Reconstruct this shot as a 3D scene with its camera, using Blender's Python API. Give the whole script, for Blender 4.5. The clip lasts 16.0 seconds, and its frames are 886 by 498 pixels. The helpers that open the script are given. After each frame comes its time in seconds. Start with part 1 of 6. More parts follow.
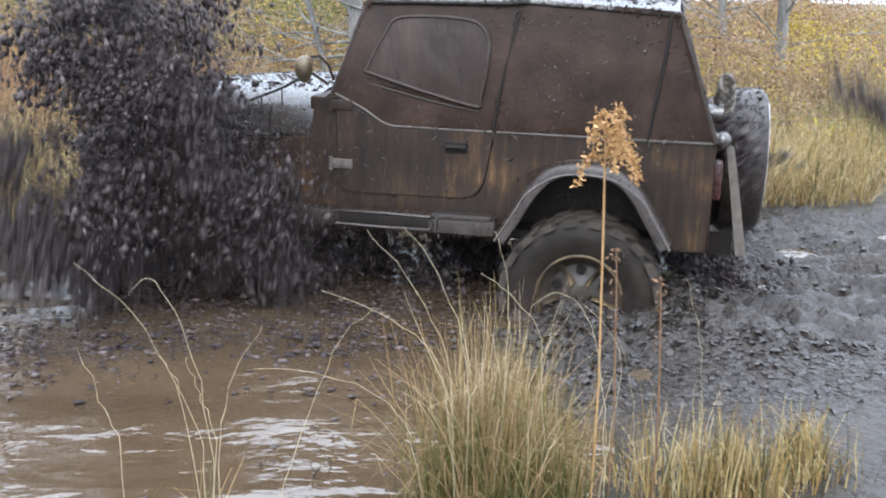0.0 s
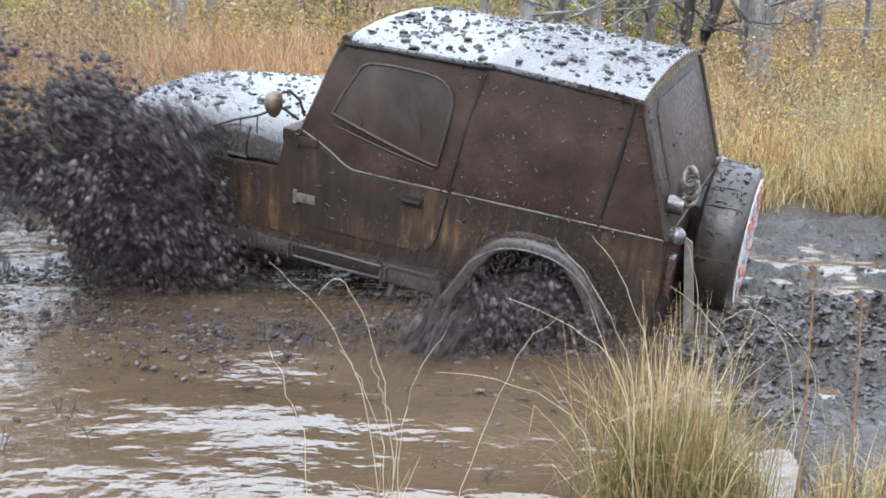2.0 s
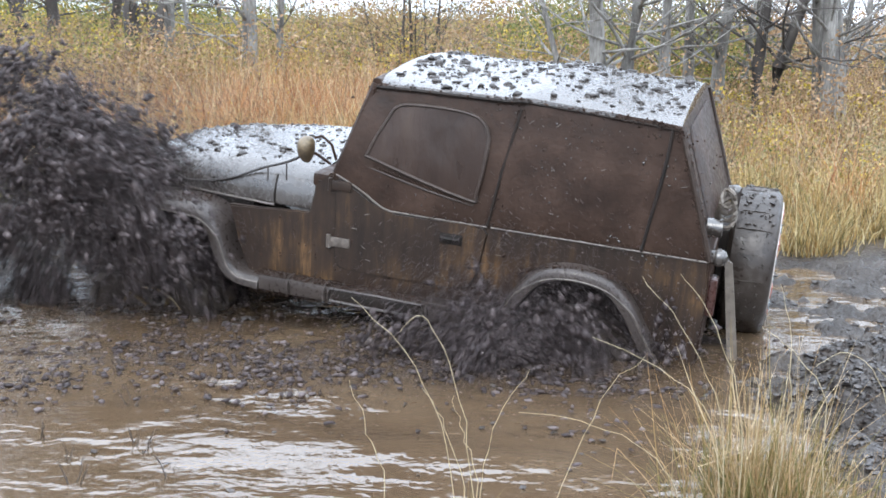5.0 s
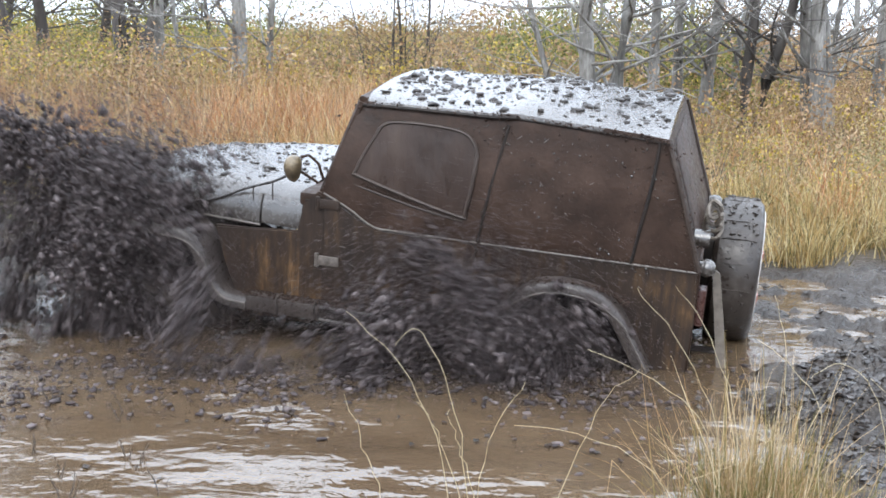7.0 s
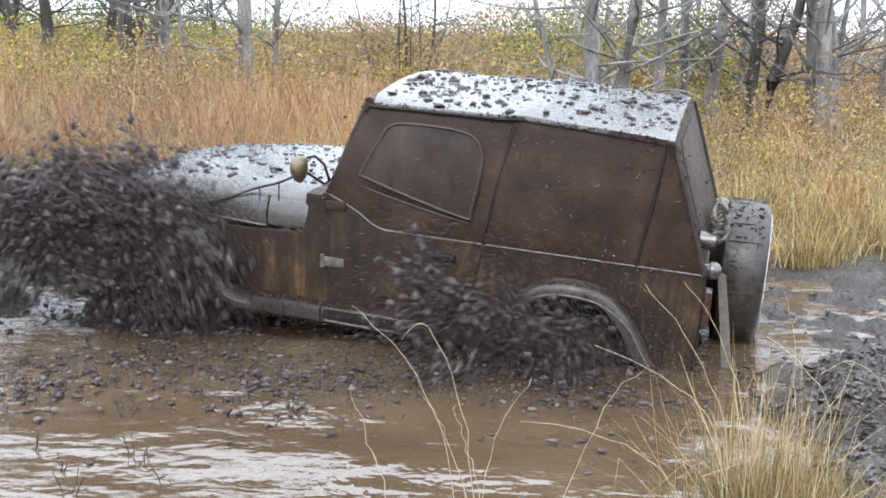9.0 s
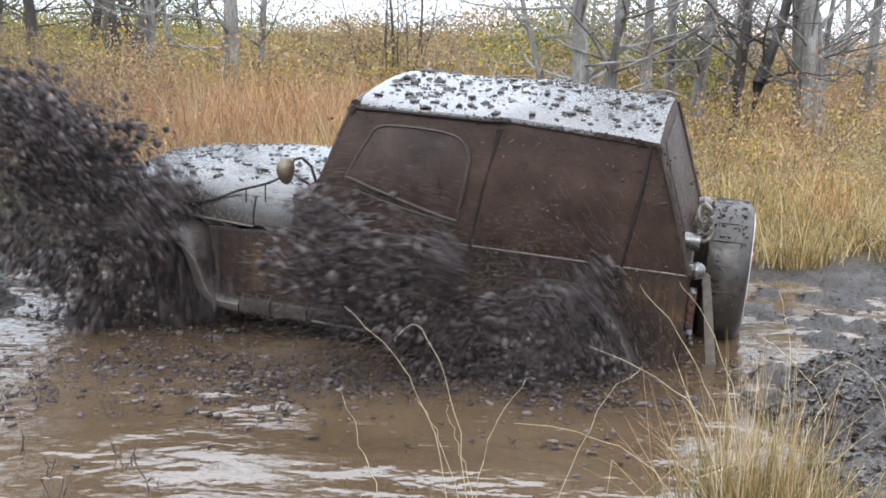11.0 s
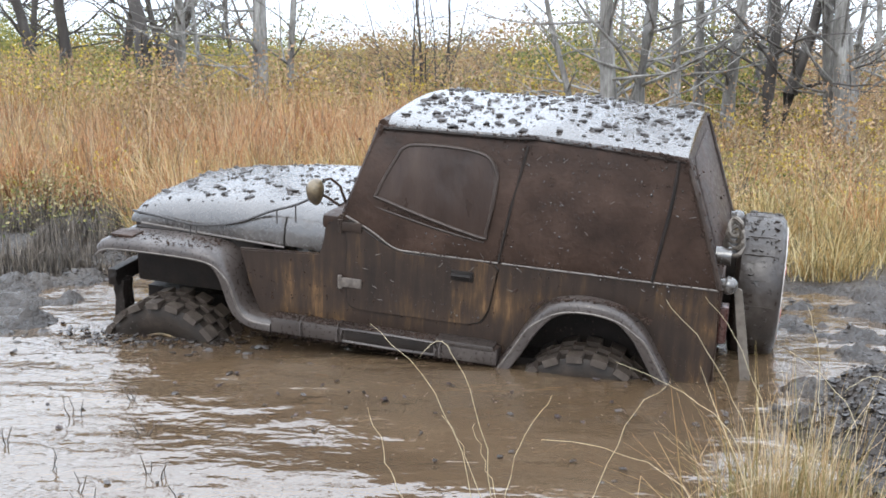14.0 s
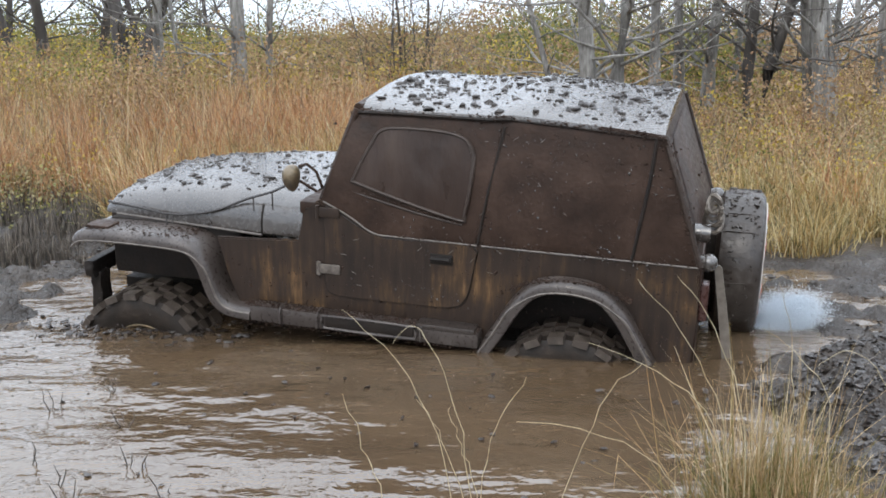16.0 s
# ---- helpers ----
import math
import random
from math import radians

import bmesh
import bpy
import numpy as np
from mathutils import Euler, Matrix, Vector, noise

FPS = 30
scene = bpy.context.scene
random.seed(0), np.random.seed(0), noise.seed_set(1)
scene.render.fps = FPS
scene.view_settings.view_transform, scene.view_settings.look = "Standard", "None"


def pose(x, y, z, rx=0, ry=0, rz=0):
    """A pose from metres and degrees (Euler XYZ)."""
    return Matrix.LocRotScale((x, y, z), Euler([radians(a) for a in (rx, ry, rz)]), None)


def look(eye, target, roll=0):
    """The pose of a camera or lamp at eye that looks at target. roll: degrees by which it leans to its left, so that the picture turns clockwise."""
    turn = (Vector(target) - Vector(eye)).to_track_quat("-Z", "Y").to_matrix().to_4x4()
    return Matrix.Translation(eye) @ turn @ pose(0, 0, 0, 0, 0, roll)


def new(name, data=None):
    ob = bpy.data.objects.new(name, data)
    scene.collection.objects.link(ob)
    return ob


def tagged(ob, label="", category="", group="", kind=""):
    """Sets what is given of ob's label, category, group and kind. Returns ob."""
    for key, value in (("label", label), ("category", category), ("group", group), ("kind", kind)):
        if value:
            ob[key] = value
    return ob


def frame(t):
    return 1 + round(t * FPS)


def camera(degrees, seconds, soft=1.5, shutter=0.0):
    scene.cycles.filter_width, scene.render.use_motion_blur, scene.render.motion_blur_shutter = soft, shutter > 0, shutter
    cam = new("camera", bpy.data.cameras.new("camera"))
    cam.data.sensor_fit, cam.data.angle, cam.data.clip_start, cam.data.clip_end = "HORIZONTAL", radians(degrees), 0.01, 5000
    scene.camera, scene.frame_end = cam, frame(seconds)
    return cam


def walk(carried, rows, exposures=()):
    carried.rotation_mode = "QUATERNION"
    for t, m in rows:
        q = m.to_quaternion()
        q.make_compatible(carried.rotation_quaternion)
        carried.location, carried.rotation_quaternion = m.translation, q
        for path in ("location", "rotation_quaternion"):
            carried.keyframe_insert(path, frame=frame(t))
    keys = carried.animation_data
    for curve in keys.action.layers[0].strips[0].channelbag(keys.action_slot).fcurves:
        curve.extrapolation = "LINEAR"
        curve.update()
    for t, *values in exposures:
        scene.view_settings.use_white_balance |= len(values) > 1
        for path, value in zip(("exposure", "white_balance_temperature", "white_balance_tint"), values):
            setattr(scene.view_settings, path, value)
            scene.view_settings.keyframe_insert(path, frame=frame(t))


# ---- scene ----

def aim(x, y, z, yaw, pitch, lean):
    """A camera pose from its place and degrees of turn to the left, tilt and lean."""
    a, b = radians(yaw), radians(pitch)
    way = Vector((-math.sin(a) * math.cos(b), math.cos(a) * math.cos(b), math.sin(b)))
    return look((x, y, z), Vector((x, y, z)) + way, lean)


cam = camera(46.14, 16.0, soft=1.65, shutter=0.35)
walk(cam, [
    (0.0, aim(0.128, -0.096, 1.597, -11.10, -13.77, 1.21)),
    (0.5, aim(0.116, -0.079, 1.610, -8.15, -12.92, 1.64)),
    (1.0, aim(0.099, -0.062, 1.631, -5.29, -14.97, 1.27)),
    (1.5, aim(0.080, -0.048, 1.636, -3.69, -14.66, 1.06)),
    (2.0, aim(0.056, -0.045, 1.631, -2.18, -14.46, 1.07)),
    (2.5, aim(0.045, -0.038, 1.628, -1.76, -14.77, 1.08)),
    (3.0, aim(0.034, -0.029, 1.627, -0.87, -14.42, 1.04)),
    (3.5, aim(0.015, -0.020, 1.630, 0.45, -13.70, 0.86)),
    (4.0, aim(0.001, -0.009, 1.625, 1.32, -13.03, 0.82)),
    (4.2, aim(0.001, -0.008, 1.623, 1.53, -12.76, 0.73)),
    (6.5, aim(-0.009, -0.005, 1.620, 0.82, -12.19, 0.76)),
    (7.0, aim(-0.013, -0.005, 1.624, 0.80, -11.84, 0.66)),
    (7.5, aim(-0.011, -0.002, 1.613, 0.79, -12.10, 0.72)),
    (8.0, aim(-0.011, 0.003, 1.608, 0.60, -12.13, 0.96)),
    (8.5, aim(-0.014, 0.007, 1.606, 0.78, -11.85, 0.95)),
    (8.7, aim(-0.017, 0.008, 1.603, 1.03, -11.73, 0.91)),
    (10.8, aim(-0.035, 0.027, 1.595, 0.40, -11.69, 0.96)),
    (11.0, aim(-0.039, 0.035, 1.594, 0.22, -11.68, 1.08)),
    (11.5, aim(-0.041, 0.035, 1.595, 0.50, -11.14, 0.91)),
    (12.0, aim(-0.047, 0.035, 1.596, 3.86, -10.54, -0.09)),
    (12.5, aim(-0.038, 0.037, 1.595, 3.79, -10.22, -0.20)),
    (13.0, aim(-0.036, 0.030, 1.595, 2.48, -10.70, -0.05)),
    (13.5, aim(-0.032, 0.037, 1.595, 2.31, -10.78, 0.30)),
    (14.0, aim(-0.025, 0.033, 1.598, 1.93, -10.87, 0.26)),
    (14.5, aim(-0.024, 0.038, 1.598, 1.87, -10.90, 0.03)),
    (15.0, aim(-0.014, 0.043, 1.601, 1.84, -10.40, -0.03)),
    (15.5, aim(0.001, 0.040, 1.601, 1.52, -11.06, -0.38)),
    (16.0, aim(0.012, 0.041, 1.598, 1.16, -11.77, -0.86)),
], exposures=[(0.0, 0.74, 6230, 9), (1.0, 0.82, 6180, 9), (3.5, 0.86, 6230, 9), (6.5, 0.77, 6430, 9), (8.5, 0.77, 6480, 9), (11.0, 0.60, 6580, 9), (12.5, 0.60, 6530, 9), (13.4, 0.57, 6530, 9), (14.0, 0.66, 6530, 9), (14.6, 0.50, 6600, 9), (16.0, 0.24, 6680, 9)])
# ---- light ----
world = bpy.data.worlds.new("overcast_sky")
scene.world = world
world.use_nodes = True
wn, wl = world.node_tree.nodes, world.node_tree.links
sky = wn.new("ShaderNodeTexSky")
sky.sky_type, sky.sun_disc = "NISHITA", False
sky.sun_elevation, sky.sun_rotation = radians(42), radians(200)
sky.air_density, sky.dust_density, sky.ozone_density = 1.0, 1.0, 1.0
cloud = wn.new("ShaderNodeMix")
cloud.data_type = "RGBA"
cloud.inputs["Factor"].default_value = 0.8
# an even layer of cloud, three times as bright overhead as at the horizon
place, split, rise, layer = wn.new("ShaderNodeTexCoord"), wn.new("ShaderNodeSeparateXYZ"), wn.new("ShaderNodeMapRange"), wn.new("ShaderNodeMix")
layer.data_type = "RGBA"
wl.new(place.outputs["Generated"], split.inputs["Vector"])
wl.new(split.outputs["Z"], rise.inputs["Value"])
wl.new(rise.outputs["Result"], layer.inputs["Factor"])
layer.inputs[6].default_value, layer.inputs[7].default_value = (11.7, 13.4, 16.1, 1), (35.8, 39.6, 45.3, 1)
wl.new(layer.outputs[2], cloud.inputs[7])
wl.new(sky.outputs["Color"], cloud.inputs[6])
wl.new(cloud.outputs[2], wn["Background"].inputs["Color"])
wn["Background"].inputs["Strength"].default_value = 0.1
sun = new("sun", bpy.data.lights.new("sun", "SUN"))
sun.data.energy, sun.data.angle, sun.data.color = 0.8, radians(24), (1.0, 0.95, 0.88)
sun.matrix_world = look((-4, -11, 10), (0, 0, 0))


# ---- materials ----
def ramp(nodes, stops):
    r = nodes.new("ShaderNodeValToRGB")
    while len(r.color_ramp.elements) < len(stops):
        r.color_ramp.elements.new(0.5)
    for e, (at, c) in zip(r.color_ramp.elements, stops):
        e.position, e.color = at, (*c, 1)
    return r


def mat(name, stops, scale=6.0, rough=(0.4, 0.7), bump=0.3, fine=60.0, depth=0.01, stretch=(1, 1, 1), per_piece=0.0,
        detail=6.0, metal=0.0, spec=0.5, through_light=0.0, coords="Object"):
    """A surface: broad colour patches, a fine grain in relief, gloss that varies; per_piece: how far loose pieces differ."""
    m = bpy.data.materials.new(name)
    m.use_nodes = True
    n, l = m.node_tree.nodes, m.node_tree.links
    b = n["Principled BSDF"]
    tc, mp = n.new("ShaderNodeTexCoord"), n.new("ShaderNodeMapping")
    mp.inputs["Scale"].default_value = stretch
    l.new(tc.outputs[coords], mp.inputs["Vector"])
    big, small = n.new("ShaderNodeTexNoise"), n.new("ShaderNodeTexNoise")
    for tex, s, d in ((big, scale, detail), (small, fine, 4.0)):
        tex.inputs["Scale"].default_value, tex.inputs["Detail"].default_value = s, d
        l.new(mp.outputs["Vector"], tex.inputs["Vector"])
    value = big.outputs["Fac"]
    if per_piece:
        geo, mix = n.new("ShaderNodeNewGeometry"), n.new("ShaderNodeMix")
        mix.inputs["Factor"].default_value = per_piece
        l.new(value, mix.inputs["A"])
        l.new(geo.outputs["Random Per Island"], mix.inputs["B"])
        value = mix.outputs["Result"]
    else:
        mix = n.new("ShaderNodeMix")
        mix.inputs["Factor"].default_value = 0.3
        l.new(value, mix.inputs["A"])
        l.new(small.outputs["Fac"], mix.inputs["B"])
        value = mix.outputs["Result"]
    r = ramp(n, stops)
    l.new(value, r.inputs["Fac"])
    l.new(r.outputs["Color"], b.inputs["Base Color"])
    mr = n.new("ShaderNodeMapRange")
    mr.inputs["To Min"].default_value, mr.inputs["To Max"].default_value = rough
    mr.inputs["From Min"].default_value, mr.inputs["From Max"].default_value = 0.3, 0.7
    l.new(small.outputs["Fac"], mr.inputs["Value"])
    l.new(mr.outputs["Result"], b.inputs["Roughness"])
    b.inputs["Metallic"].default_value, b.inputs["Specular IOR Level"].default_value = metal, spec
    if through_light:
        b.inputs["Subsurface Weight"].default_value = 0.0
        tr, ad = n.new("ShaderNodeBsdfTranslucent"), n.new("ShaderNodeMixShader")
        ad.inputs["Fac"].default_value = through_light
        l.new(r.outputs["Color"], tr.inputs["Color"])
        l.new(b.outputs["BSDF"], ad.inputs[1])
        l.new(tr.outputs["BSDF"], ad.inputs[2])
        l.new(ad.outputs["Shader"], n["Material Output"].inputs["Surface"])
    if bump:
        add = n.new("ShaderNodeMix")
        add.inputs["Factor"].default_value = 0.45
        l.new(big.outputs["Fac"], add.inputs["A"])
        l.new(small.outputs["Fac"], add.inputs["B"])
        bp = n.new("ShaderNodeBump")
        bp.inputs["Strength"].default_value, bp.inputs["Distance"].default_value = bump, depth
        l.new(add.outputs["Result"], bp.inputs["Height"])
        l.new(bp.outputs["Normal"], b.inputs["Normal"])
    return m


MUD_COAT = mat("wet_mud_coat", [(0.28, (0.015, 0.0082, 0.0054)), (0.5, (0.030, 0.0172, 0.0118)), (0.74, (0.055, 0.033, 0.0235))], scale=5.5, rough=(0.34, 0.66), bump=0.6, fine=38, depth=0.012, detail=10, spec=0.17)
MUD_PAINT = mat("mud_streaked_paint", [(0.36, (0.012, 0.0076, 0.0056)), (0.515, (0.026, 0.016, 0.011)), (0.58, (0.05, 0.029, 0.015)), (0.64, (0.105, 0.058, 0.027)), (0.73, (0.20, 0.13, 0.072))], scale=5.6, rough=(0.28, 0.6), bump=0.5, fine=34, depth=0.007, stretch=(5.0, 5.0, 0.55), spec=0.3)
MUD_WET = mat("wet_mud_film", [(0.3, (0.026, 0.021, 0.018)), (0.6, (0.06, 0.051, 0.045)), (0.75, (0.10, 0.092, 0.083))], scale=9, rough=(0.08, 0.36), bump=0.5, fine=45, depth=0.008, spec=0.95)
SPARE_MUD = mat("grey_mud_on_cover", [(0.3, (0.016, 0.0115, 0.009)), (0.55, (0.034, 0.026, 0.021)), (0.75, (0.075, 0.063, 0.054))], scale=7, rough=(0.22, 0.55), bump=0.8, fine=26, depth=0.012, spec=0.4)
MUD_CLOD = mat("mud_clod", [(0.2, (0.013, 0.0095, 0.008)), (0.8, (0.036, 0.027, 0.022))], scale=30, rough=(0.2, 0.5), bump=0.5, fine=160,
               depth=0.004, per_piece=0.4)
SPRAY_MUD = mat("flung_mud", [(0.12, (0.021, 0.0145, 0.0145)), (0.6, (0.045, 0.033, 0.032)), (0.92, (0.125, 0.10, 0.096))], scale=20, rough=(0.35, 0.65), bump=0, fine=120, depth=0.003, per_piece=0.8, spec=0.3)
SHEEN_MUD = mat("wet_mud_on_plastic", [(0.3, (0.024, 0.0175, 0.0145)), (0.55, (0.044, 0.034, 0.029)), (0.75, (0.08, 0.066, 0.058))], scale=8, rough=(0.2, 0.5), bump=0.6, fine=50, depth=0.008, spec=0.42)
BINDING = mat("mud_on_seams", [(0.3, (0.020, 0.0132, 0.0098)), (0.55, (0.036, 0.025, 0.0195)), (0.75, (0.066, 0.050, 0.041))], scale=24, rough=(0.3, 0.58), bump=0.7, fine=90, depth=0.006, spec=0.26)
VINYL = mat("muddy_clear_vinyl", [(0.3, (0.014, 0.0078, 0.0054)), (0.55, (0.029, 0.0168, 0.0118)), (0.78, (0.05, 0.033, 0.024))], scale=2.6, rough=(0.24, 0.5), bump=1.0, fine=9, depth=0.030, stretch=(1.4, 1, 0.5), spec=0.24)
RUBBER = mat("muddy_rubber", [(0.3, (0.010, 0.0078, 0.0062)), (0.55, (0.024, 0.018, 0.014)), (0.75, (0.050, 0.037, 0.028))], scale=9, rough=(0.4, 0.7),
             bump=0.8, fine=50, depth=0.010, spec=0.2)
RIM_GOLD = mat("dull_gold_rim", [(0.35, (0.03, 0.022, 0.016)), (0.5, (0.09, 0.062, 0.032)), (0.72, (0.26, 0.18, 0.09))], scale=8, rough=(0.3, 0.55),
               bump=0.2, metal=0.4)
BLACK = mat("black_steel", [(0.3, (0.008, 0.0068, 0.006)), (0.7, (0.022, 0.0155, 0.012))], scale=10, rough=(0.45, 0.75), bump=0.5, spec=0.2)
PIPING = mat("pale_seam", [(0.3, (0.05, 0.04, 0.034)), (0.7, (0.13, 0.108, 0.09))], scale=30, rough=(0.3, 0.5), bump=0.3)
MIRROR_SHELL = mat("tan_mirror_shell", [(0.35, (0.03, 0.021, 0.013)), (0.5, (0.08, 0.056, 0.03)), (0.72, (0.20, 0.15, 0.085))], scale=14, rough=(0.3, 0.5), bump=0.2)
COVER_WHITE = mat("dirty_white_vinyl", [(0.3, (0.25, 0.22, 0.20)), (0.6, (0.5, 0.46, 0.43)), (0.8, (0.62, 0.58, 0.55))], scale=9, rough=(0.3, 0.5), bump=0.2)
COVER_RED = mat("red_print", [(0.3, (0.26, 0.085, 0.065)), (0.7, (0.44, 0.16, 0.13))], scale=9, rough=(0.35, 0.5), bump=0.1)
COVER_BLUE = mat("blue_print", [(0.3, (0.16, 0.19, 0.21)), (0.7, (0.26, 0.31, 0.34))], scale=9, rough=(0.35, 0.5), bump=0.1)
RED_LENS = mat("muddy_red_lens", [(0.3, (0.02, 0.011, 0.009)), (0.7, (0.055, 0.018, 0.014))], scale=9, rough=(0.2, 0.4), bump=0.2)
STRAP = mat("canvas_strap", [(0.3, (0.075, 0.06, 0.048)), (0.7, (0.17, 0.145, 0.12))], scale=20, rough=(0.5, 0.8), bump=0.4)
BARK = mat("grey_bark", [(0.34, (0.05, 0.044, 0.038)), (0.5, (0.15, 0.14, 0.127)), (0.66, (0.31, 0.30, 0.28))], scale=5, rough=(0.7, 0.95), bump=0.8,
           fine=40, depth=0.02, stretch=(1, 1, 0.25))
BARK_DARK = mat("dark_bark", [(0.25, (0.02, 0.017, 0.015)), (0.5, (0.05, 0.042, 0.037)), (0.75, (0.11, 0.098, 0.086))], scale=5, rough=(0.7, 0.95),
                bump=0.8, fine=40, depth=0.02, stretch=(1, 1, 0.25))
TAN_GRASS = mat("tan_grass", [(0.18, (0.04, 0.042, 0.014)), (0.32, (0.16, 0.125, 0.04)), (0.46, (0.29, 0.165, 0.055)), (0.58, (0.36, 0.24, 0.085)), (0.70, (0.42, 0.32, 0.14)), (0.86, (0.56, 0.47, 0.28))],
                scale=1.3, rough=(0.5, 0.8), bump=0, per_piece=0.72, through_light=0.3)
RUST_GRASS = mat("rust_grass", [(0.20, (0.09, 0.042, 0.02)), (0.36, (0.25, 0.095, 0.036)), (0.54, (0.39, 0.172, 0.064)), (0.68, (0.45, 0.275, 0.13)), (0.84, (0.52, 0.42, 0.26))],
                 scale=1.1, rough=(0.5, 0.8), bump=0, per_piece=0.72, through_light=0.3)
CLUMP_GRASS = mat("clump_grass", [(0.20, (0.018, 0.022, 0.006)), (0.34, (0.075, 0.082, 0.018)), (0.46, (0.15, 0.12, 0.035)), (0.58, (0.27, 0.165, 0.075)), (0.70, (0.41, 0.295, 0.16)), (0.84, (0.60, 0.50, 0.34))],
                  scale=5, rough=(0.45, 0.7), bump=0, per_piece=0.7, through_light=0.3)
STRAW = mat("straw_stalk", [(0.2, (0.24, 0.185, 0.10)), (0.8, (0.50, 0.43, 0.29))], scale=8, rough=(0.45, 0.7), bump=0, per_piece=0.5, through_light=0.15)
SEED = mat("orange_seed_head", [(0.2, (0.28, 0.14, 0.045)), (0.8, (0.55, 0.34, 0.15))], scale=20, rough=(0.6, 0.9), bump=0, per_piece=0.6, through_light=0.25)
LEAF_YELLOW = mat("autumn_leaves", [(0.1, (0.09, 0.09, 0.03)), (0.35, (0.22, 0.175, 0.06)), (0.6, (0.33, 0.235, 0.09)), (0.8, (0.30, 0.15, 0.06)), (0.95, (0.30, 0.25, 0.16))],
                  scale=0.5, rough=(0.5, 0.8), bump=0, per_piece=0.5, through_light=0.35)
LEAF_GREEN = mat("green_leaves", [(0.2, (0.05, 0.066, 0.018)), (0.5, (0.14, 0.15, 0.036)), (0.8, (0.33, 0.29, 0.07))], scale=0.6, rough=(0.5, 0.8),
                 bump=0, per_piece=0.55, through_light=0.35)

LEAF_RUST = mat("rust_leaves", [(0.1, (0.13, 0.08, 0.045)), (0.5, (0.28, 0.165, 0.08)), (0.9, (0.40, 0.28, 0.16))], scale=0.6, rough=(0.5, 0.8), bump=0,
                per_piece=0.72, through_light=0.3)
LEAF_GOLD = mat("golden_leaves", [(0.1, (0.20, 0.17, 0.02)), (0.5, (0.46, 0.33, 0.035)), (0.9, (0.58, 0.44, 0.09))], scale=0.8, rough=(0.5, 0.8), bump=0, per_piece=0.6, through_light=0.35)
STEMS = mat("brown_stems", [(0.15, (0.10, 0.07, 0.045)), (0.5, (0.22, 0.15, 0.09)), (0.9, (0.42, 0.32, 0.19))], scale=1.0, rough=(0.6, 0.9), bump=0, per_piece=0.7)

STEM_RED = mat("reddish_stem", [(0.2, (0.07, 0.035, 0.018)), (0.8, (0.20, 0.11, 0.055))], scale=20, rough=(0.6, 0.9), bump=0, per_piece=0.5)
TREAD = mat("drying_mud_on_tread", [(0.3, (0.02, 0.0145, 0.011)), (0.55, (0.052, 0.039, 0.030)), (0.75, (0.12, 0.10, 0.08))], scale=14, rough=(0.35, 0.65), bump=0.5, fine=90, depth=0.005)
VAPOUR = mat("white_vapour", [(0.3, (0.80, 0.85, 0.90)), (0.7, (0.86, 0.91, 0.95))], scale=5, rough=(0.9, 1.0), bump=0, spec=0.0, through_light=0.5)

STEMS_DARK = mat("dark_reeds", [(0.2, (0.025, 0.02, 0.016)), (0.5, (0.07, 0.055, 0.042)), (0.85, (0.16, 0.13, 0.10))], scale=1.0, rough=(0.5, 0.8), bump=0, per_piece=0.7)
LEAF_PALE = mat("pale_tan_leaves", [(0.2, (0.13, 0.105, 0.05)), (0.5, (0.26, 0.21, 0.10)), (0.8, (0.36, 0.31, 0.17))], scale=0.15, rough=(0.6, 0.9), bump=0, per_piece=0.5,
                through_light=0.3)


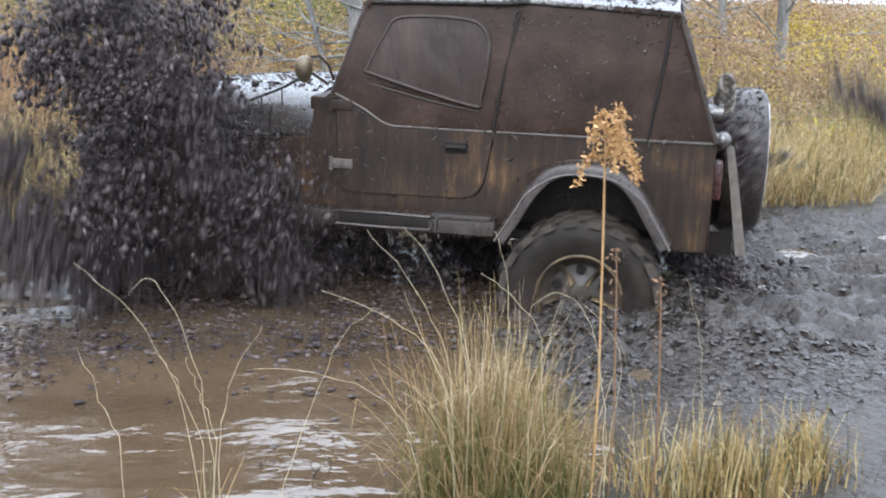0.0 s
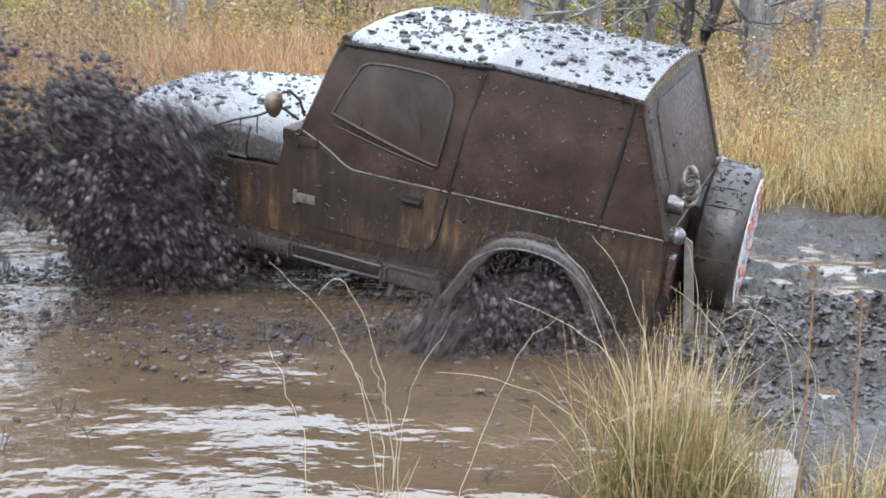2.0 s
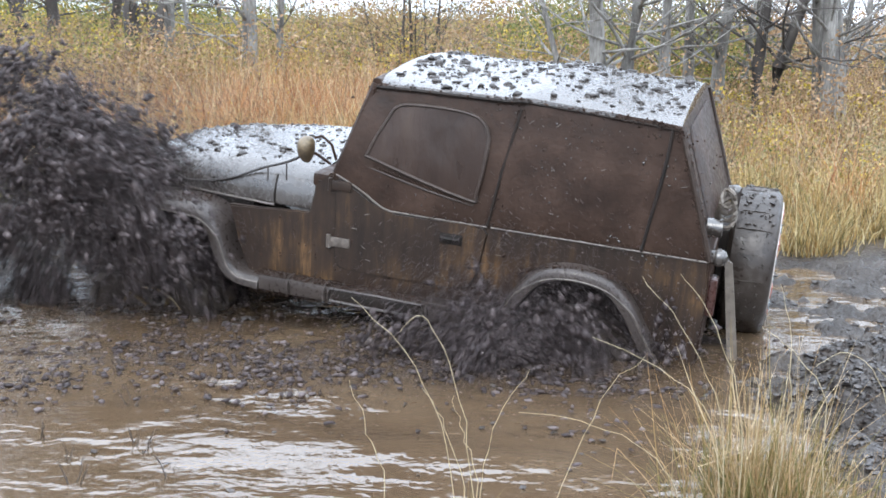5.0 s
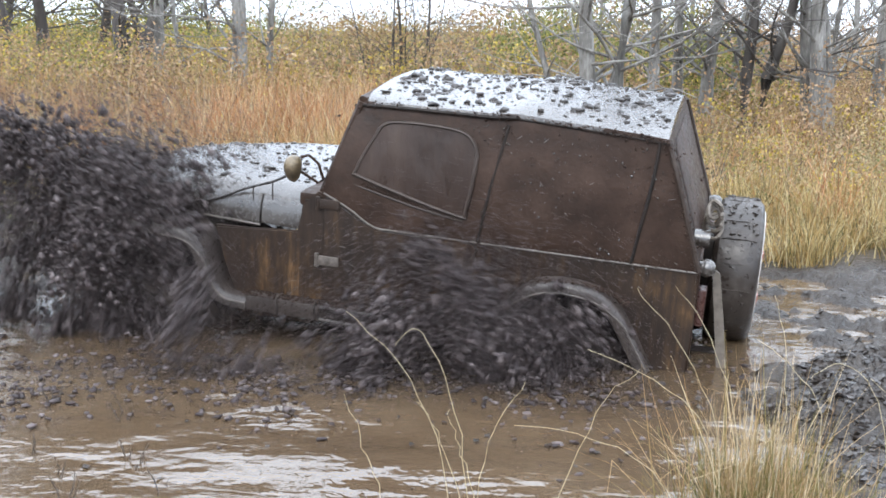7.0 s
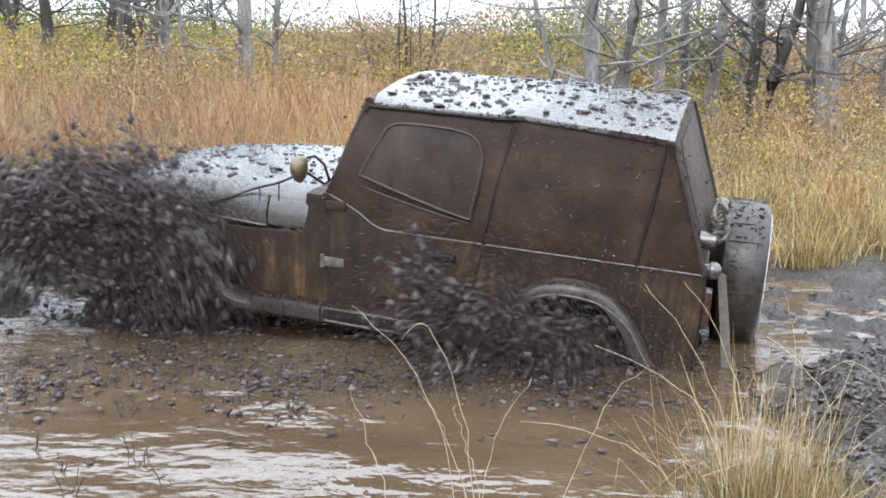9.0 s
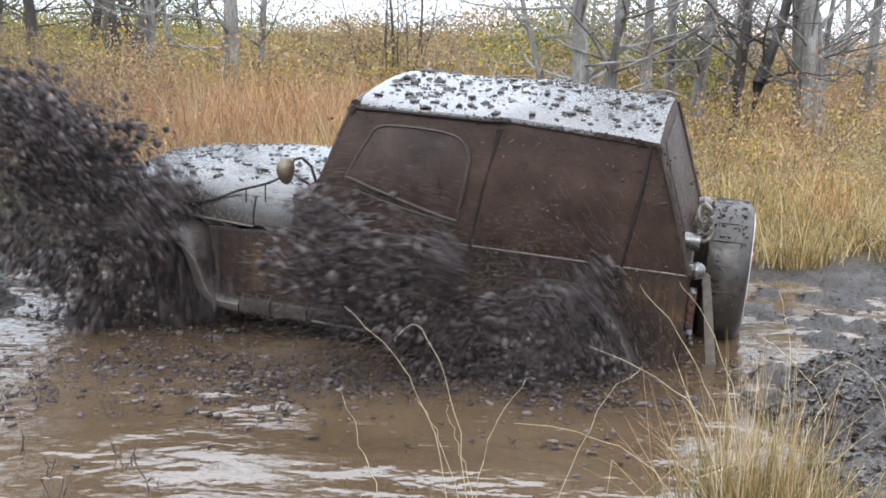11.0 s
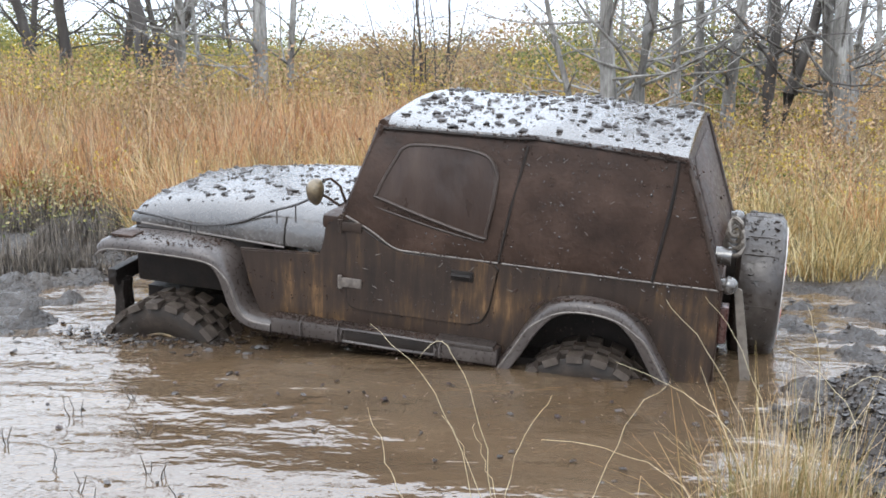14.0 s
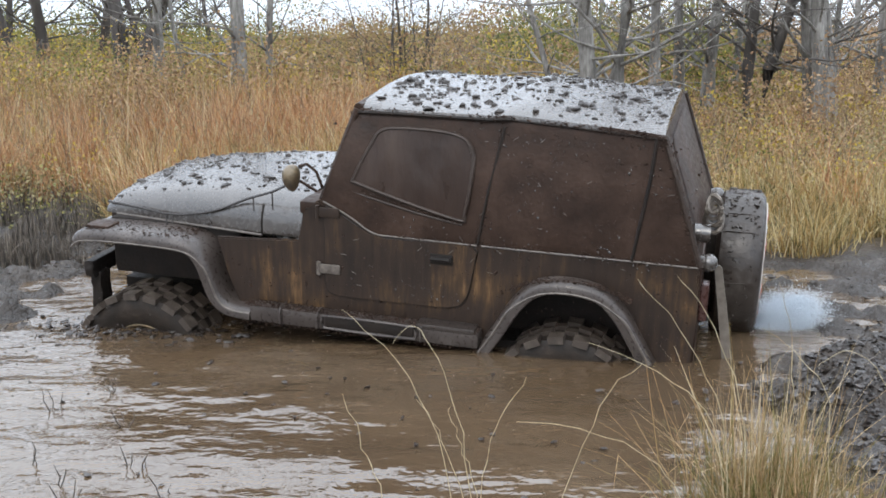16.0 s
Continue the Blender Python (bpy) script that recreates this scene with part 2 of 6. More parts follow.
def ground_material():
    """Wet mud by the pond that passes into leaf litter and dead grass behind the far shore."""
    m = mat("mud_and_litter", [(0.25, (0.011, 0.0078, 0.0056)), (0.5, (0.025, 0.018, 0.0132)), (0.75, (0.05, 0.039, 0.030))], scale=3.0, rough=(0.14, 0.72),
            bump=1.0, fine=30, depth=0.07, detail=12, spec=0.42)
    n, l = m.node_tree.nodes, m.node_tree.links
    b = n["Principled BSDF"]
    geo, sep = n.new("ShaderNodeNewGeometry"), n.new("ShaderNodeSeparateXYZ")
    l.new(geo.outputs["Position"], sep.inputs["Vector"])
    edge = n.new("ShaderNodeMapRange")
    edge.inputs["From Min"].default_value, edge.inputs["From Max"].default_value = 7.2, 8.2
    bay, inner = n.new("ShaderNodeMapRange"), n.new("ShaderNodeMath")
    bay.interpolation_type = "SMOOTHSTEP"
    for key, value in (("From Min", -3.6), ("From Max", -2.0), ("To Min", -2.1), ("To Max", 0.0)):
        bay.inputs[key].default_value = value
    l.new(sep.outputs["X"], bay.inputs["Value"])
    l.new(sep.outputs["Y"], inner.inputs[0])
    l.new(bay.outputs["Result"], inner.inputs[1])
    l.new(inner.outputs["Value"], edge.inputs["Value"])
    tex = n.new("ShaderNodeTexNoise")
    tex.inputs["Scale"].default_value, tex.inputs["Detail"].default_value = 1.3, 8
    l.new(geo.outputs["Position"], tex.inputs["Vector"])
    litter = ramp(n, [(0.3, (0.05, 0.034, 0.018)), (0.5, (0.11, 0.075, 0.034)), (0.7, (0.17, 0.13, 0.055))])
    l.new(tex.outputs["Fac"], litter.inputs["Fac"])
    mud = b.inputs["Base Color"].links[0].from_socket
    rough = b.inputs["Roughness"].links[0].from_socket
    mc, mr = n.new("ShaderNodeMix"), n.new("ShaderNodeMix")
    mc.data_type = "RGBA"
    for k in (mc, mr):
        l.new(edge.outputs["Result"], k.inputs["Factor"])
    l.new(mud, mc.inputs[6])
    l.new(litter.outputs["Color"], mc.inputs[7])
    l.new(mc.outputs[2], b.inputs["Base Color"])
    l.new(rough, mr.inputs["A"])
    mr.inputs["B"].default_value = 0.9
    l.new(mr.outputs["Result"], b.inputs["Roughness"])
    return m


def water_material():
    m = mat("muddy_water", [(0.3, (0.050, 0.031, 0.017)), (0.5, (0.072, 0.047, 0.027)), (0.7, (0.098, 0.070, 0.045))], scale=0.8, rough=(0.03, 0.10),
            bump=0, detail=5, spec=0.5)
    n, l = m.node_tree.nodes, m.node_tree.links
    b = n["Principled BSDF"]
    b.inputs["IOR"].default_value = 1.8
    geo = n.new("ShaderNodeNewGeometry")
    last = None
    for scale, stretch, height in ((1.3, (1.0, 2.4, 1), 0.034), (4.4, (1.0, 1.7, 1), 0.019), (15.0, (1, 1.5, 1), 0.005)):
        mp, tex, bp = n.new("ShaderNodeMapping"), n.new("ShaderNodeTexNoise"), n.new("ShaderNodeBump")
        mp.inputs["Scale"].default_value = stretch
        mp.inputs["Rotation"].default_value = (0, 0, radians(12))
        l.new(geo.outputs["Position"], mp.inputs["Vector"])
        l.new(mp.outputs["Vector"], tex.inputs["Vector"])
        tex.inputs["Scale"].default_value, tex.inputs["Detail"].default_value = scale, 2
        bp.inputs["Strength"].default_value, bp.inputs["Distance"].default_value = 1.0, height
        l.new(tex.outputs["Fac"], bp.inputs["Height"])
        if last:
            l.new(last.outputs["Normal"], bp.inputs["Normal"])
        last = bp
    l.new(last.outputs["Normal"], b.inputs["Normal"])
    return m


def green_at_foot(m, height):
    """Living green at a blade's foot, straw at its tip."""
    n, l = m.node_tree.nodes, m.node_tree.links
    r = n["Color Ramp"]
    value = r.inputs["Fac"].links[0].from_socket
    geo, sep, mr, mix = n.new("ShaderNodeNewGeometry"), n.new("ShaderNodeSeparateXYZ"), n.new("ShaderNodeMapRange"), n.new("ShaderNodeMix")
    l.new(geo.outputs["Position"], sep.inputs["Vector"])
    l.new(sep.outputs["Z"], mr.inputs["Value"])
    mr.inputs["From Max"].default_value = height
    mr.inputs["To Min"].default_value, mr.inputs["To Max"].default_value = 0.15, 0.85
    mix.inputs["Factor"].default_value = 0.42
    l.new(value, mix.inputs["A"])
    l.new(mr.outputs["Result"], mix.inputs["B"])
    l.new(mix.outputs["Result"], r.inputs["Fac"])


def broken_streaks(m, scale, share):
    """Patches where mud still hides the streaks."""
    n, l = m.node_tree.nodes, m.node_tree.links
    r = n["Color Ramp"]
    value = r.inputs["Fac"].links[0].from_socket
    tc, tex, mix = n.new("ShaderNodeTexCoord"), n.new("ShaderNodeTexNoise"), n.new("ShaderNodeMix")
    tex.inputs["Scale"].default_value, tex.inputs["Detail"].default_value = scale, 7
    l.new(tc.outputs["Object"], tex.inputs["Vector"])
    mix.inputs["Factor"].default_value = share
    l.new(value, mix.inputs["A"])
    l.new(tex.outputs["Fac"], mix.inputs["B"])
    l.new(mix.outputs["Result"], r.inputs["Fac"])


broken_streaks(MUD_PAINT, 3.6, 0.45)
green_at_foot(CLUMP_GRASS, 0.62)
GROUND, WATER = ground_material(), water_material()


# ---- mesh helpers ----
def mesh_np(name, verts, faces, material, smooth=True):
    """A mesh from arrays of places and of equal-sided faces."""
    verts, faces = np.asarray(verts, np.float32).reshape(-1, 3), np.asarray(faces, np.int32)
    k = faces.shape[1]
    me = bpy.data.meshes.new(name)
    me.vertices.add(len(verts))
    me.vertices.foreach_set("co", verts.ravel())
    me.loops.add(faces.size)
    me.loops.foreach_set("vertex_index", faces.ravel())
    me.polygons.add(len(faces))
    me.polygons.foreach_set("loop_start", np.arange(0, faces.size, k, dtype=np.int32))
    me.polygons.foreach_set("use_smooth", np.full(len(faces), smooth))
    me.update(calc_edges=True)
    me.validate()
    me.materials.append(material)
    return me


def part(name, bm, material, parent, label="", smooth=True):
    """Links a bmesh as one mesh object under a thing or a part."""
    me = bpy.data.meshes.new(name)
    bmesh.ops.recalc_face_normals(bm, faces=bm.faces)
    bm.to_mesh(me)
    bm.free()
    me.materials.append(material)
    if smooth:
        me.polygons.foreach_set("use_smooth", [True] * len(me.polygons))
        me.set_sharp_from_angle(angle=radians(40))
    return part_of(name, me, parent, label)


def part_of(name, me, parent, label=""):
    ob = new(name, me)
    ob.parent = parent
    return tagged(ob, label) if label else ob


def box(bm, x0, x1, y0, y1, z0, z1, bevel=0.0):
    vs = bmesh.ops.create_cube(bm, size=1)["verts"]
    for v in vs:
        v.co = Vector((x0 + (v.co.x + 0.5) * (x1 - x0), y0 + (v.co.y + 0.5) * (y1 - y0), z0 + (v.co.z + 0.5) * (z1 - z0)))
    if bevel:
        es = list({e for v in vs for e in v.link_edges})
        bmesh.ops.bevel(bm, geom=es, offset=bevel, segments=2, affect="EDGES", profile=0.6)
    return bm


def tube(bm, path, radius, sides=8, closed=False, flat=1.0):
    """A round bar along a path; radius: a number or one for each point."""
    path = [Vector(p) for p in path]
    n = len(path)
    rad = radius if hasattr(radius, "__len__") else [radius] * n
    rings, up = [], Vector((0.0, 0.0, 1.0))
    for i, p in enumerate(path):
        if closed:
            d = path[(i + 1) % n] - path[i - 1]
        else:
            d = path[min(i + 1, n - 1)] - path[max(i - 1, 0)]
        d.normalize()
        side = d.cross(up)
        if side.length < 0.15:
            side = d.cross(Vector((1, 0.2, 0)))
        side.normalize()
        over = side.cross(d).normalized()
        rings.append([bm.verts.new(p + rad[i] * (math.cos(a) * side + flat * math.sin(a) * over))
                      for a in (2 * math.pi * k / sides for k in range(sides))])
    for i in range(n if closed else n - 1):
        a, b = rings[i], rings[(i + 1) % n]
        for k in range(sides):
            bm.faces.new((a[k], a[(k + 1) % sides], b[(k + 1) % sides], b[k]))
    if not closed:
        bm.faces.new(rings[0][::-1])
        bm.faces.new(rings[-1])
    return bm


def slab(bm, outline, y0, y1, bevel=0.0):
    """An upright plate: an outline of (x, z) between two values of y."""
    a = [bm.verts.new((x, y0, z)) for x, z in outline]
    b = [bm.verts.new((x, y1, z)) for x, z in outline]
    f = [bm.faces.new(a), bm.faces.new(b[::-1])]
    n = len(outline)
    for i in range(n):
        f.append(bm.faces.new((a[i], b[i], b[(i + 1) % n], a[(i + 1) % n])))
    if bevel:
        es = list({e for q in f[:2] for e in q.edges})
        bmesh.ops.bevel(bm, geom=es, offset=bevel, segments=2, affect="EDGES")
    return bm


def smooth_path(points, per=6, closed=False):
    """A rounded line through points of any dimension."""
    p = [np.array(q, float) for q in points]
    n, out = len(p), []
    for i in range(n if closed else n - 1):
        if closed:
            a, b, c, d = p[i - 1], p[i], p[(i + 1) % n], p[(i + 2) % n]
        else:
            a, b, c, d = p[max(i - 1, 0)], p[i], p[i + 1], p[min(i + 2, n - 1)]
        for k in range(per):
            t = k / per
            out.append(tuple(0.5 * (2 * b + (c - a) * t + (2 * a - 5 * b + 4 * c - d) * t * t + (3 * b - 3 * c + d - a) * t ** 3)))
    if not closed:
        out.append(tuple(p[-1]))
    return out


def ico():
    bm = bmesh.new()
    bmesh.ops.create_icosphere(bm, subdivisions=1, radius=1)
    v = np.array([q.co[:] for q in bm.verts])
    f = np.array([[q.index for q in face.verts] for face in bm.faces])
    bm.free()
    return v, f


ICO_V, ICO_F = ico()


TET_V = np.array([(1, 1, 1), (1, -1, -1), (-1, 1, -1), (-1, -1, 1)], float)
TET_F = np.array([(0, 1, 2), (0, 3, 1), (0, 2, 3), (1, 3, 2)])
OCT_V = np.array([(1, 0, 0), (-1, 0, 0), (0, 1, 0), (0, -1, 0), (0, 0, 1), (0, 0, -1)], float)
OCT_F = np.array([(0, 2, 4), (2, 1, 4), (1, 3, 4), (3, 0, 4), (2, 0, 5), (1, 2, 5), (3, 1, 5), (0, 3, 5)])


def blobs(rng, centres, sizes, rough=0.45, base=(ICO_V, ICO_F)):
    """Many small uneven lumps: arrays of places and of faces. sizes: three half axes for each."""
    n = len(centres)
    bv, bf = base
    v = bv[None] * (1 + rough * rng.uniform(-1, 1, (n, len(bv), 1)))
    a = rng.uniform(0, 2 * np.pi, n)
    v = v * sizes[:, None]
    c, s = np.cos(a)[:, None], np.sin(a)[:, None]
    v = np.stack([v[..., 0] * c - v[..., 1] * s, v[..., 0] * s + v[..., 1] * c, v[..., 2]], -1) + centres[:, None]
    f = bf[None] + (np.arange(n) * len(bv))[:, None, None]
    return v.reshape(-1, 3), f.reshape(-1, 3)


def blades(rng, base, height, width, bend, steps=3, tilt=0.10):
    """Grass blades as tapered bent strips: arrays of places and of faces."""
    n = len(base)
    a, face = rng.uniform(0, 2 * np.pi, n), rng.uniform(0, np.pi, n)
    t = np.linspace(0, 1, steps + 1)
    out = bend * height
    cx = base[:, None, 0] + np.cos(a)[:, None] * out[:, None] * t[None] ** 2
    cy = base[:, None, 1] + np.sin(a)[:, None] * out[:, None] * t[None] ** 2
    cz = base[:, None, 2] + height[:, None] * (t[None] - 0.35 * np.minimum(bend, 1.2)[:, None] * t[None] ** 2.5)
    k1, k2 = rng.normal(0, 0.035, (2, n, 1)) * height[:, None]
    cx, cy = cx + k1 * np.sin(5.2 * t[None]) * t[None], cy + k2 * np.sin(4.6 * t[None]) * t[None]
    tx, ty = rng.normal(0, tilt, (2, n, 1)) * height[:, None]
    cx, cy = cx + tx * t[None], cy + ty * t[None]
    w = 0.5 * width[:, None] * (1 - 0.85 * t[None] ** 1.5)
    wx, wy = np.cos(face)[:, None] * w, np.sin(face)[:, None] * w
    left, right = np.stack([cx - wx, cy - wy, cz], -1), np.stack([cx + wx, cy + wy, cz], -1)
    v = np.stack([left, right], 2).reshape(n, -1, 3)
    k = np.arange(steps) * 2
    q = np.stack([k, k + 1, k + 3, k + 2], -1)
    f = q[None] + (np.arange(n) * 2 * (steps + 1))[:, None, None]
    return v.reshape(-1, 3), f.reshape(-1, 4)


def leaves(rng, places, size):
    """Small four-cornered leaves at random turns, slightly folded."""
    n = len(places)
    u = rng.normal(size=(n, 3))
    u /= np.linalg.norm(u, axis=1, keepdims=True)
    w = np.cross(u, rng.normal(size=(n, 3)))
    w /= np.linalg.norm(w, axis=1, keepdims=True)
    up = np.cross(u, w)
    s = size[:, None]
    v = np.stack([places - u * s, places + w * s * 0.55 + up * s * 0.15, places + u * s, places - w * s * 0.55 + up * s * 0.15], 1)
    f = np.arange(n * 4).reshape(n, 4)
    return v.reshape(-1, 3), f


def field(x, y, scale, seed=0.0):
    """Smooth noise on the plan, about -1 to 1."""
    return noise.noise((x * scale + seed, y * scale - seed, seed * 0.7))


def step01(a, b, v):
    t = min(max((v - a) / (b - a), 0.0), 1.0)
    return t * t * (3 - 2 * t)


# ---- ground, pond ----
def mud_level(x, y):
    """Churned mud that stands just out of the water in lumps and ridges."""
    return -0.05 + 0.085 * noise.fractal((x * 2.6, y * 3.2, 3.1), 0.6, 2.1, 6) + 0.05 * abs(noise.fractal((x * 6.0, y * 7.5, 5.3), 0.7, 2.2, 5)) + 0.09 * abs(field(x, y, 1.1, 7.7)) + 0.06 * max(field(x, y, 0.9, 21.0), 0)


def far_shore(x):
    return 7.12 + 0.18 * field(x, 0, 0.6, 2.0) + 0.05 * field(x, 0, 2.7, 5.0) + 2.1 * step01(2.0, 3.6, -x)


def ground_level(x, y):
    far = far_shore(x)
    near = 2.05 + 0.9 * step01(0.4, 1.0, x) + 1.0 * step01(1.1, 1.8, x) + 0.12 * field(x, 0, 1.7, 9.0)
    bed = -0.85
    churn = max(step01(0.9, 1.45, x + 0.25 * field(x, y, 0.9, 4.0) - 0.3 * step01(4.6, 5.4, y)) * step01(3.0, 3.6, y + 0.2 * field(x, y, 1.3, 14.0)),
                step01(1.95, 2.6, -x + 0.25 * field(x, y, 0.8, 1.0)) * step01(4.5, 5.3, y + 0.2 * field(x, y, 1.0, 6.0)))
    z = bed + (mud_level(x, y) + 0.05 * step01(2.2, 3.2, abs(x)) + 0.06 * step01(1.2, 1.6, x) * (1 - step01(4.3, 5.2, y)) - bed) * churn
    if 0.8 < x < 3.4 and 3.7 < y < 5.6:
        # heaps that the wheels have thrown up beside their track
        lump = 0.65 + 1.1 * noise.fractal((x * 6.5, y * 6.5, 8.0), 0.55, 2.1, 6)
        z += lump * (0.08 * math.exp(-((x - 1.62) / 0.48) ** 2 - ((y - 4.22) / 0.22) ** 2) + 0.06 * math.exp(-((x - 2.3) / 0.5) ** 2 - ((y - 4.75) / 0.25) ** 2))
    if y < near + 0.3:
        k = 1 - step01(near - 0.3, near + 0.3, y)
        z = z + (0.03 + 0.03 * field(x, y, 2.0, 3.0) - z) * k
    if y > far - 0.5:
        k = step01(far - 0.5, far + 0.12, y)
        rise = (0.045 if x < 0 else 0.045 - 0.03 * step01(0, 6, x)) * max(min(y, 26.0) - 7.8, 0)
        top = 0.06 + rise + 0.05 * field(x, y, 0.8, 8.0)
        z = z + (top - z) * k
    return z


def axis(lo, hi, fine, reach, grow=1.22):
    mid = list(np.arange(lo, hi + 1e-6, fine))
    out, d, a, b = [], fine, lo, hi
    left, right = [], []
    while a > -reach:
        d *= grow
        a, b = a - d, b + d
        left.append(a)
        right.append(b)
    return np.array(left[::-1] + mid + right)


def sheet(name, xs, ys, level, material):
    v = np.array([(x, y, level(x, y)) for y in ys for x in xs])
    nx, ny = len(xs), len(ys)
    i = (np.arange(ny - 1)[:, None] * nx + np.arange(nx - 1)[None]).ravel()
    return mesh_np(name, v, np.stack([i, i + 1, i + nx + 1, i + nx], -1), material)


ground = tagged(new("ground", sheet("ground", axis(-4.5, 5.0, 0.036, 900), axis(1.6, 8.2, 0.036, 900), ground_level, GROUND)),
                "wet churned brown mud round a pond, leaf litter behind", "ground", kind="structure")


def swell(x, y):
    return 0.006 * math.sin(9 * y + 1.5 * x + 2 * field(x, y, 0.5, 1.0)) + 0.010 * field(x, 2.5 * y, 1.3, 6.0) + 0.004 * field(x, 2 * y, 5.0, 2.0)


water = tagged(new("water", sheet("water", np.arange(-16, 9, 0.08), np.arange(0.2, 7.6, 0.05), swell, WATER)),
               "opaque brown muddy pond water with small ripples", "water", kind="structure")


def clod_field(rng, count, x0, x1, y0, y1, top, lo=0.003, hi=0.024):
    c = np.stack([rng.uniform(x0, x1, count), rng.uniform(y0, y1, count), np.zeros(count)], -1)
    s = rng.uniform(0, 1, count) ** 3 * (hi - lo) + lo
    keep = []
    for i, (x, y, _) in enumerate(c):
        g = ground_level(x, y)
        if g > -0.012 and field(x, y, 1.6, 12.0) > -0.2 and y < top:
            c[i, 2] = max(g, -0.005) - 0.20 * s[i]
            keep.append(i)
    return c[keep], np.stack([s, s * rng.uniform(0.7, 1.3, count), s * rng.uniform(0.3, 0.6, count)], -1)[keep]


rng = np.random.default_rng(11)
cs, ss = [], []
for count, x0, x1, y0, y1 in ((5200, 1.0, 4.5, 3.1, 7.2), (12000, -5.5, -1.7, 4.3, 9.4)):
    c, s = clod_field(rng, count, x0, x1, y0, y1, 9.5)
    cs.append(c)
    ss.append(s)
c, s = clod_field(rng, 15000, 1.0, 3.0, 3.5, 5.2, 9.5, 0.003, 0.022)
cs.append(c)
ss.append(s)
mud_clods = tagged(new("mud_clods", mesh_np("mud_clods", *blobs(rng, np.concatenate(cs), np.concatenate(ss), 0.95), MUD_CLOD, False)),
                   "dark wet clods of churned mud at the pond's edge", "mud", kind="stuff")


# ---- the off-road vehicle ----
# Its own space: x ahead from the rear axle, y to its left, z up from the tyres' lowest point.
BELT, SIDE = 1.147, 0.755
TOP_STATIONS = [  # lower x, lower z, upper x, half width at the top edge, height of the top edge
    (1.315, 1.285, 1.143, 0.635, 1.772), (1.011, 1.151, 0.93, 0.650, 1.780), (0.478, 1.147, 0.46, 0.672, 1.786),
    (0.345, 1.147, 0.34, 0.680, 1.797), (-0.05, 1.147, -0.04, 0.690, 1.778), (-0.33, 1.147, -0.26, 0.705, 1.768), (-0.604, 1.147, -0.39, 0.712, 1.758)]
vehicle = tagged(new("off_road_vehicle"), "short soft-top off-road vehicle caked in brown mud, bogged in a pond", "off-road vehicle")


def top_station(u):
    k = min(int(u), len(TOP_STATIONS) - 2)
    a, b = np.array(TOP_STATIONS[k]), np.array(TOP_STATIONS[k + 1])
    return a + (b - a) * (u - k)


def top_profile(u):
    """Half a cross-section of the soft top from the belt to the ridge."""
    xl, zl, xu, w, zt = top_station(u)
    out = []
    for f, inn in ((0, 0), (0.06, 0.0), (0.2, 0.04), (0.4, 0.16), (0.6, 0.38), (0.78, 0.66), (0.9, 0.86), (0.965, 0.96), (1.0, 1.06)):
        z = zl + f * (zt - zl)
        out.append((xl + (xu - xl) * f, SIDE + (w - SIDE) * inn, z))
    bow = 0.5 + 0.5 * math.cos(2 * math.pi * (u / 3.0 if u < 3 else 1 + (u - 3) / 3.0))
    for f, up in ((0.93, 0.014), (0.78, 0.030), (0.5, 0.046), (0.25, 0.054), (0.0, 0.057)):
        out.append((xu, w * f, zt + up * (0.62 + 0.5 * bow) + 0.013 * field(u * 1.6, f * 2.2, 1.3, 3.0) * (1 - f * f) + 0.004 * field(u * 5, f * 6, 1.4, 6.0)))
    return out


def side_y(x, z):
    """How far out the soft top's side stands at a place on it."""
    f = min(max((z - BELT) / 0.635, 0), 1)
    fs, ins = (0, 0.06, 0.2, 0.4, 0.6, 0.78, 0.9, 0.965, 1.0), (0, 0, 0.04, 0.16, 0.38, 0.66, 0.86, 0.96, 1.06)
    w = float(np.interp(x, (-0.4, 0.34, 1.143), (0.712, 0.68, 0.635)))
    return SIDE + (w - SIDE) * float(np.interp(f, fs, ins))


def soft_top():
    bm = bmesh.new()
    rows = []
    for i in range(121):
        u = i / 20
        half = top_profile(u)
        full = half + [(x, -y, z) for x, y, z in half[-2::-1]]
        row = []
        for x, y, z in full:
            sag = (0.008 * field(x * 2, z * 2 + (0 if y > 0 else 9), 1.6, 5.0) + 0.005 * field(x * 3 + z * 2, z * 2, 4.0, 8.0)) if 1.16 < z < 1.74 else 0
            row.append(bm.verts.new((x, y + math.copysign(sag, y), z)))
        rows.append(row)
    for a, b in zip(rows, rows[1:]):
        for k in range(len(a) - 1):
            bm.faces.new((a[k], b[k], b[k + 1], a[k + 1]))
    # the sloping back
    last = rows[-1]
    n = len(last)
    for k in range(n // 2 - 1):
        bm.faces.new((last[k], last[k + 1], last[n - 2 - k], last[n - 1 - k]))
    bm.faces.new((last[n // 2 - 1], last[n // 2], last[n // 2 + 1]))
    return bm


def roof_z(x, y):
    """The roof's height over a place on the plan."""
    us = np.linspace(0, 6, 61)
    u = float(np.interp(-x, [-top_station(q)[2] for q in us], us))
    p = [(q[1], q[2]) for q in top_profile(u)[8:]]
    return float(np.interp(abs(y), [q[0] for q in p[::-1]], [q[1] for q in p[::-1]]))


top = part("soft_top", soft_top(), MUD_COAT, vehicle, "fabric soft top plastered with wet dark mud")
top.data.materials.append(MUD_WET)
for poly in top.data.polygons:
    c = poly.center
    if c.z > 1.765 and abs(c.y) < 0.70:
        poly.material_index = 1

